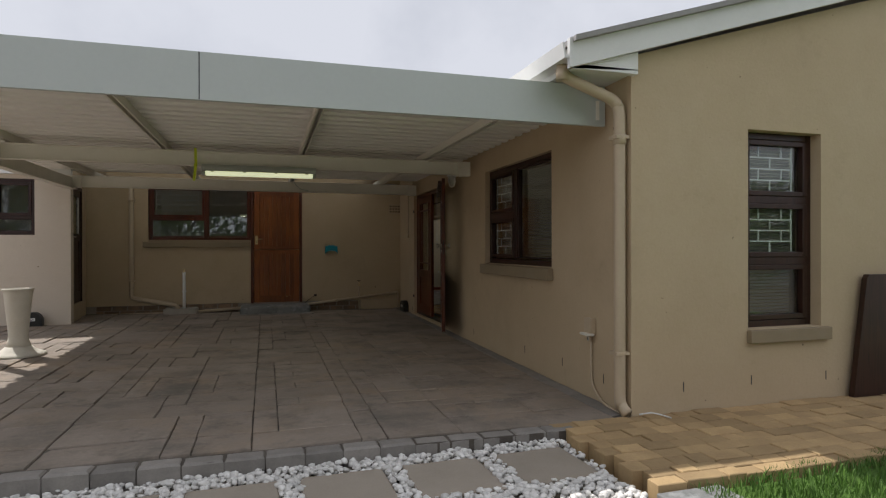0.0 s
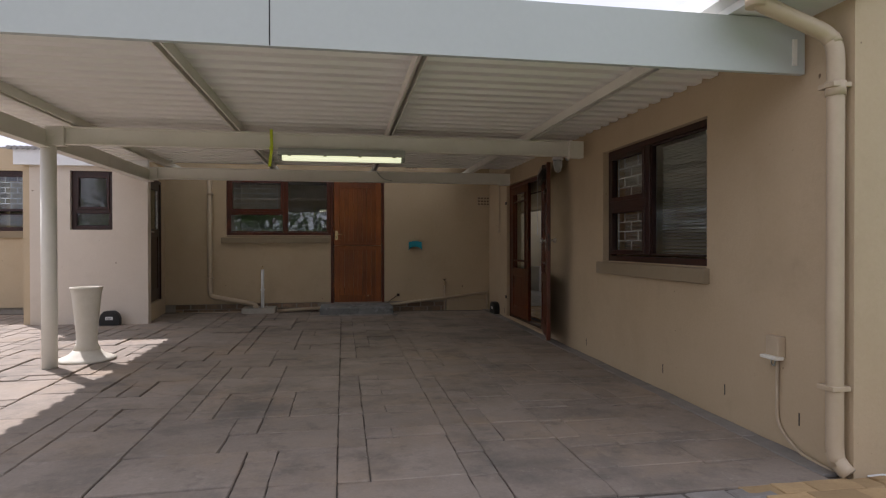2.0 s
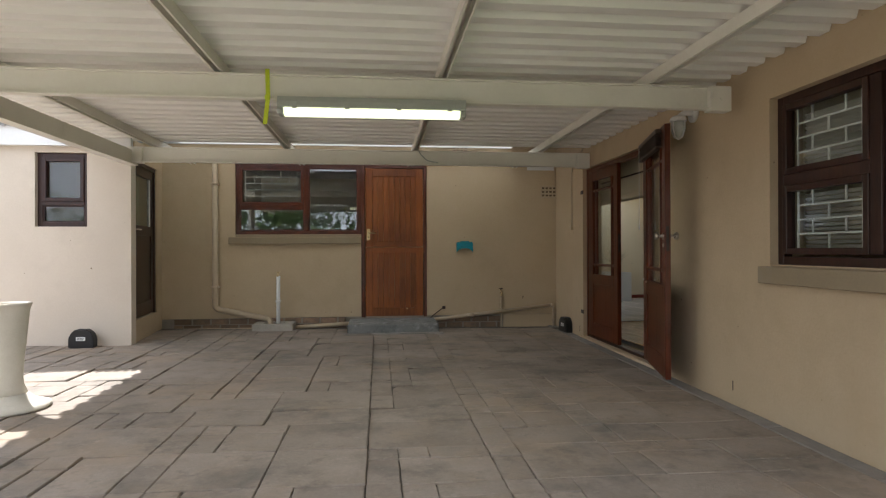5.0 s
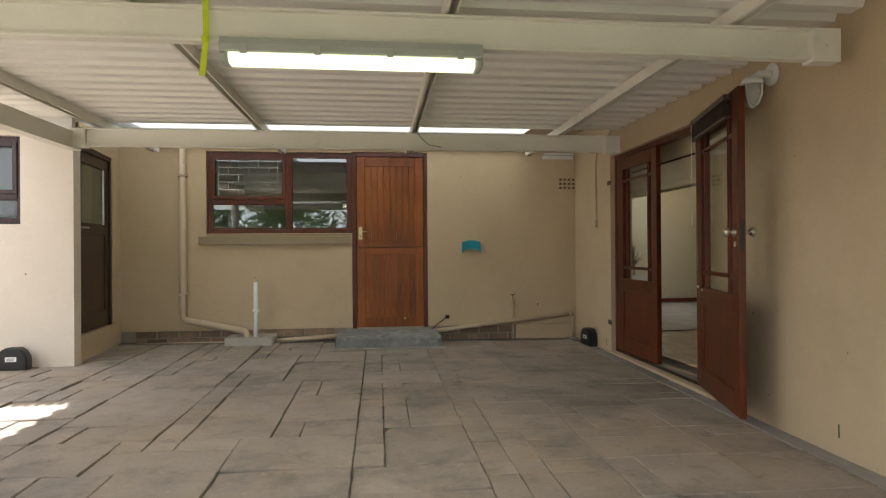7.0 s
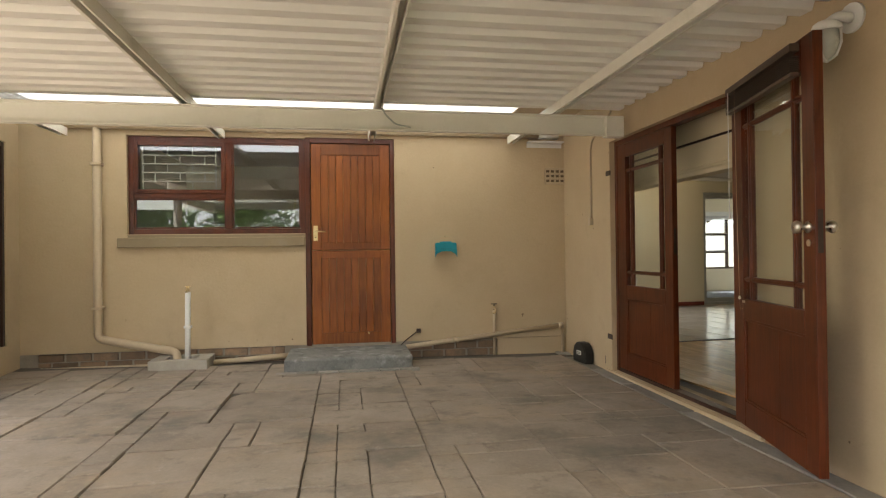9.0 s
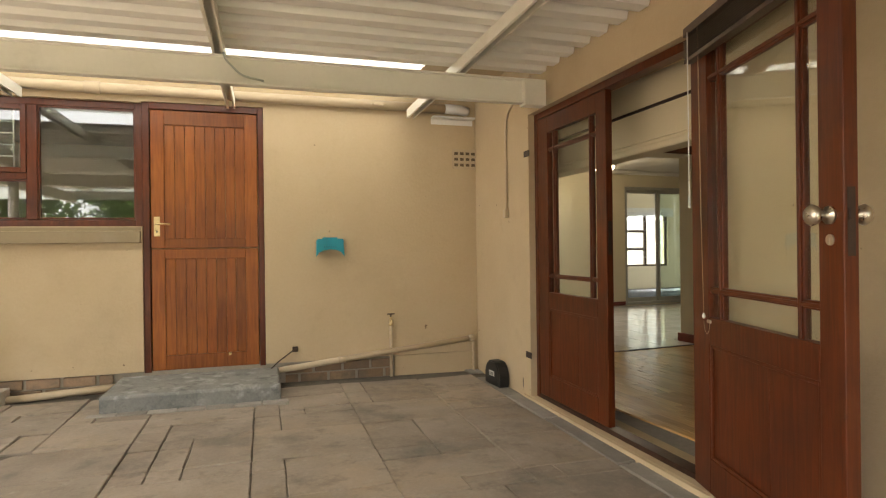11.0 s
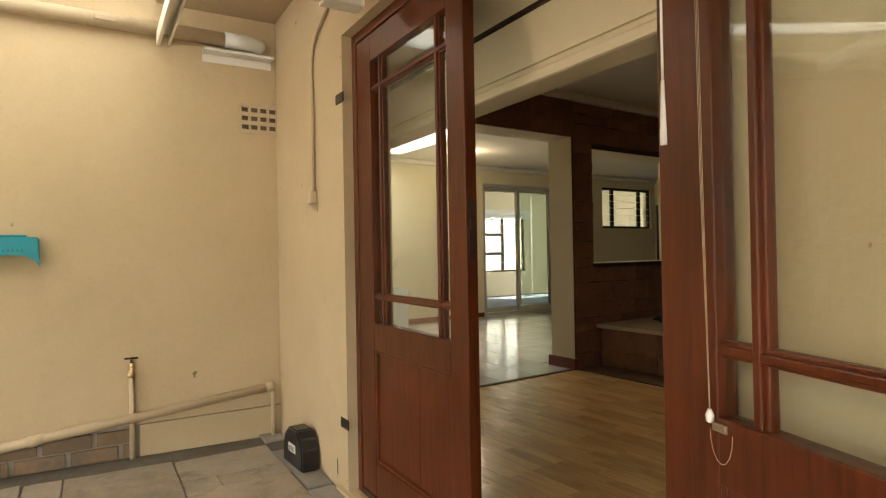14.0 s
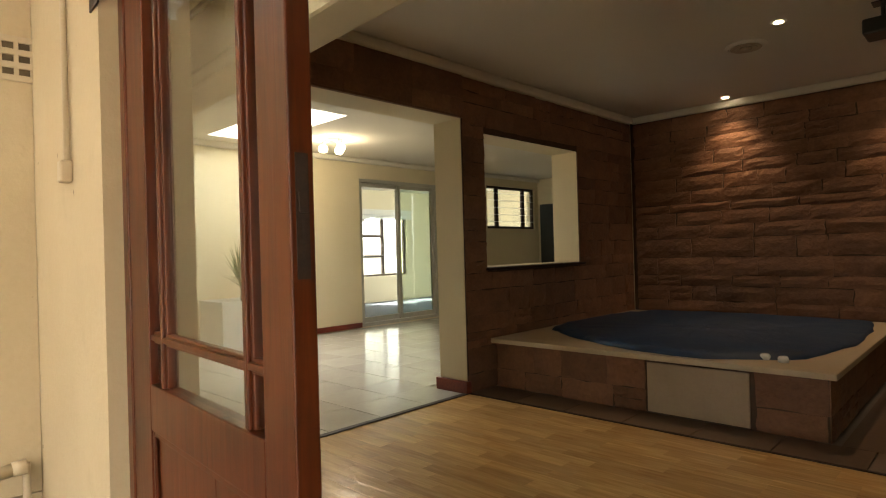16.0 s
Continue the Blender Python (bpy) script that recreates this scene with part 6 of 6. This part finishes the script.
for i, j, w, d in laid:
    cx, cy = X1 - (nx - i - w / 2) * U, Y0 + (j + d / 2) * U
    if cx > -3.05:
        me = slab_mesh(w * U - 0.005, d * U - 0.005, 0.05, "flagstone", SLAB, 0.006, 0.004)
        piece("flagstone", me, pavement, cx, cy, gz(cx, cy) + rnd.uniform(-0.003, 0.003), rnd.choice((0, math.pi)) + rnd.uniform(-0.008, 0.008), (slope[0] + rnd.uniform(-0.004, 0.004), slope[1] + rnd.uniform(-0.004, 0.004)))
    else:
        z = gz(cx, cy)
        hw, hd = (w * U - 0.009) / 2, (d * U - 0.009) / 2
        box(far, cx - hw, cy - hd, z - 0.05, cx + hw, cy + hd, z)
o = part("flagstones", far, SLAB, pavement)
tagged(o, kind="stuff")
# grey cement fillet along the house wall and the plinth
y = 3.3
while y < 10.4:
    ln = rnd.uniform(0.5, 0.9)
    me = slab_mesh(0.125, round(min(ln, 10.5 - y), 1) - 0.004, 0.05, "cement_strip", KERB, 0.012)
    piece("cement_strip", me, pavement, 2.562, y + ln / 2, gz(2.55, y) + 0.004, 0, slope)
    y += ln
# kerb of dark bricks at the front of the paving
x = -6.0
while x < 1.95:
    me = slab_mesh(0.205, 0.105, 0.16, "kerb_brick", KERB, 0.008, 0.012)
    piece("kerb_brick", me, pavement, x + 0.105, 3.195 - 0.022 * max(0.0, 1.95 - x) * 0.2, gz(x, 3.2) - 0.006 + rnd.uniform(-0.004, 0.004), rnd.uniform(-0.02, 0.02))
    x += 0.214

# exposed bricks under the kitchen wall
def brick_run(x0, x1, courses, z0):
    for c in range(courses):
        x = x0 - (0.115 if c % 2 else 0.0)
        while x < x1:
            a, b = max(x, x0), min(x + 0.222, x1)
            if b - a > 0.05:
                bm_w = round(b - a - 0.011, 2)
                key = ("brick", bm_w)
                if key not in SLABS:
                    bm = boxes((-bm_w / 2, 0.0, 0.0, bm_w / 2, 0.05, 0.068), bevel=0.004)
                    finish(bm)
                    me = bpy.data.meshes.new("brick")
                    bm.to_mesh(me)
                    bm.free()
                    me.materials.append(BRICK)
                    SLABS[key] = me
                o = new("brick", SLABS[key])
                o.parent = plinth
                o.location = ((a + b) / 2, KY + 0.012 + rnd.uniform(-0.003, 0.003), z0 + c * 0.079)
            x += 0.233

brick_run(-2.45, -0.25, 3, -0.03)
brick_run(0.98, 1.86, 3, -0.045)
brick_run(-4.6, -4.0, 3, -0.03)

# yellow pavers in front of the gable
yp = tagged(mesh_ob("pavement_yellow", boxes((2.16, 2.24, -0.21, 9.0, GY - 0.002, -0.03)), JOINT), "honey-yellow cobble pavers along the gable wall", "pavement", kind="structure")
y = 2.20
row = 0
while y < 3.25:
    d = rnd.choice((0.10, 0.115, 0.13))
    x = 1.99 + (0.05 if row % 2 else 0) + 0.06 * (3.2 - y)
    while x < 7.2:
        w = rnd.choice((0.12, 0.17, 0.21, 0.25))
        me = slab_mesh(w - 0.005, d - 0.005, 0.15, "paver", YELLOW, 0.006, 0.004)
        piece("paver", me, yp, x + w / 2, y + d / 2, 0.0 + rnd.uniform(-0.006, 0.006), rnd.uniform(-0.03, 0.03), (rnd.uniform(-0.007, 0.007), rnd.uniform(-0.007, 0.007)))
        x += w
    y += d
    row += 1

# pebble bed with stepping slabs
pb = tagged(mesh_ob("pebble_bed", boxes((-6.0, 2.085, -0.21, 2.02, 3.125, -0.085)), SOIL), "dark soil bed in front of the paving", "bed", kind="structure")
for i in range(7):
    cx = 1.725 - i * 0.56
    s = thing("stepping_slab", "square sand-brown concrete stepping slab", "paving slab", (cx, 2.77 - 0.012 * i, -0.06), group="stepping slabs")
    me = slab_mesh(0.45, 0.47, 0.09, "slab_block", STEPSLAB, 0.004, 0.006)
    piece("block", me, s, 0, 0, 0, rnd.uniform(-0.03, 0.03) + 0.03, (rnd.uniform(-0.01, 0.01), rnd.uniform(-0.01, 0.01)))
ico = bmesh.new()
bmesh.ops.create_icosphere(ico, subdivisions=1, radius=1.0)
ico.verts.ensure_lookup_table()
iv = np.array([v.co[:] for v in ico.verts])
fi = np.array([[v.index for v in f.verts] for f in ico.faces])
ico.free()
V, F = [], []
npeb = 0
rp = np.random.RandomState(4)
while npeb < 6000:
    x, y = rp.uniform(-2.3, 2.0), rp.uniform(2.12, 3.13)
    k = (1.725 - x) / 0.56
    ki = round(k)
    inslab = 0 <= ki <= 6 and abs(x - (1.725 - ki * 0.56)) < 0.225 and abs(y - (2.77 - 0.012 * ki)) < 0.235
    if inslab:
        continue
    s = rp.uniform(0.009, 0.023)
    sc3 = np.array([s * rp.uniform(0.9, 1.5), s * rp.uniform(0.8, 1.1), s * rp.uniform(0.6, 0.9)])
    a = rp.uniform(0, 6.28)
    R = np.array([[math.cos(a), -math.sin(a), 0], [math.sin(a), math.cos(a), 0], [0, 0, 1]])
    P = (iv * (1 + rp.uniform(-0.15, 0.15, (len(iv), 1))) * sc3) @ R.T + np.array([x, y, -0.078 + rp.uniform(0.0, 0.03)])
    F.append(fi + len(V) * len(iv))
    V.append(P)
    npeb += 1
me = bpy.data.meshes.new("pebbles")
me.from_pydata(np.concatenate(V).tolist(), [], np.concatenate(F).tolist())
me.materials.append(PEBBLE)
me.polygons.foreach_set("use_smooth", [True] * len(me.polygons))
tagged(new("pebbles", me), "loose white garden pebbles", "pebbles", kind="stuff")
# thin concrete edging between pebbles and lawn
edge = tagged(mesh_ob("edging", boxes((-2.4, 1.98, -0.2, 2.02, 2.08, -0.03), (2.026, 2.0, -0.2, 2.40, 2.19, -0.03), bevel=0.008), CEMENT), "thin grey concrete garden edging", "kerb", kind="structure")

# lawn
V, F = [], []
n = 0
while n < 30000:
    x, y = rp.uniform(1.9, 6.5), rp.uniform(0.7, 2.28)
    if y > 2.20 + 0.03 * math.sin(x * 7) + 0.07 * (x - 2.4) / 1.3 or (y > 1.95 and x < 2.25):
        continue
    a, h, w = rp.uniform(0, 6.28), rp.uniform(0.03, 0.075), rp.uniform(0.002, 0.004)
    lx, ly = rp.uniform(-0.03, 0.03, 2)
    c, s = math.cos(a) * w, math.sin(a) * w
    z = -0.045
    b = len(V)
    V += [(x - c, y - s, z), (x + c, y + s, z), (x + lx * 0.4 + c * 0.7, y + ly * 0.4 + s * 0.7, z + h * 0.6), (x + lx * 0.4 - c * 0.7, y + ly * 0.4 - s * 0.7, z + h * 0.6), (x + lx, y + ly, z + h)]
    F += [(b, b + 1, b + 2, b + 3), (b + 3, b + 2, b + 4)]
    n += 1
me = bpy.data.meshes.new("grass")
me.from_pydata(V, [], F)
me.materials.append(GRASSM)
tagged(new("grass", me), "short green lawn grass", "grass", kind="stuff")
tagged(mesh_ob("lawn", boxes((1.7, -8.7, -0.21, 9.0, 1.97, -0.05), (2.21, 1.97, -0.21, 9.0, 2.17, -0.05)), GRASSM), "green lawn in front of the house", "lawn", kind="structure")

# ---------------------------------------------------------------- indoor floor pieces
lam = tagged(new("floor_laminate"), "honey-coloured beech strip laminate floor", "floor", kind="structure")
lam.matrix_world = IN
b = -0.01
bx = -2.38
k = 0
while bx < -0.02:
    yy = -0.015 - rnd.uniform(0, 0.3)
    first = True
    while yy > -3.0:
        ln = rnd.choice((0.3, 0.4, 0.5))
        top = -0.015 if first else yy
        me = slab_mesh(0.0749, ln - 0.0002, 0.012, "laminate_strip", LAMINATE, 0.0, 0.0003)
        piece("laminate_strip", me, lam, bx + 0.037, yy - ln / 2 if not first else -0.015 - ln / 2, 0.0)
        yy = (yy if not first else -0.015) - ln
        first = False
    bx += 0.075
part("laminate_far", boxes((-2.38, -5.55, -0.012, -0.02, -3.4, -0.001)), LAMINATE, lam)
til = tagged(new("floor_tiles"), "glossy pale grey porcelain floor tiles", "floor", kind="structure")
til.matrix_world = IN
T = 0.40
for i in range(-6, 16):
    for j in range(0, 10):
        a, bb = (i + 0.5) * T, 0.0 + (j + 0.5) * T
        if -2.2 < a < 6.4 and bb < 3.75 and not (0.0 < a and bb < 0.25):
            piece("tile", slab_mesh(T - 0.004, T - 0.004, 0.01, "tile", TILE, 0.0, 0.0015), til, a, bb, 0.0)
bt = tagged(new("floor_border"), "brown tiled border in front of the spa tub", "floor", kind="structure")
bt.matrix_world = IN
for j in range(13):
    piece("border_tile", slab_mesh(0.335, 0.40 - 0.006, 0.01, "border_tile", DTILE, 0.0, 0.0015), bt, 0.155, -0.20 - j * 0.40 + 0.0, 0.0)
part("room_edge", boxes((0.33, -5.55, -0.012, 2.71, -2.25, -0.001)), DTILE, bt)
part("join_strip", boxes((-2.2, -0.03, 0.0012, -0.02, 0.012, 0.006), (-0.012, -3.2, 0.0012, 0.006, -0.03, 0.006)), IRON, bt)
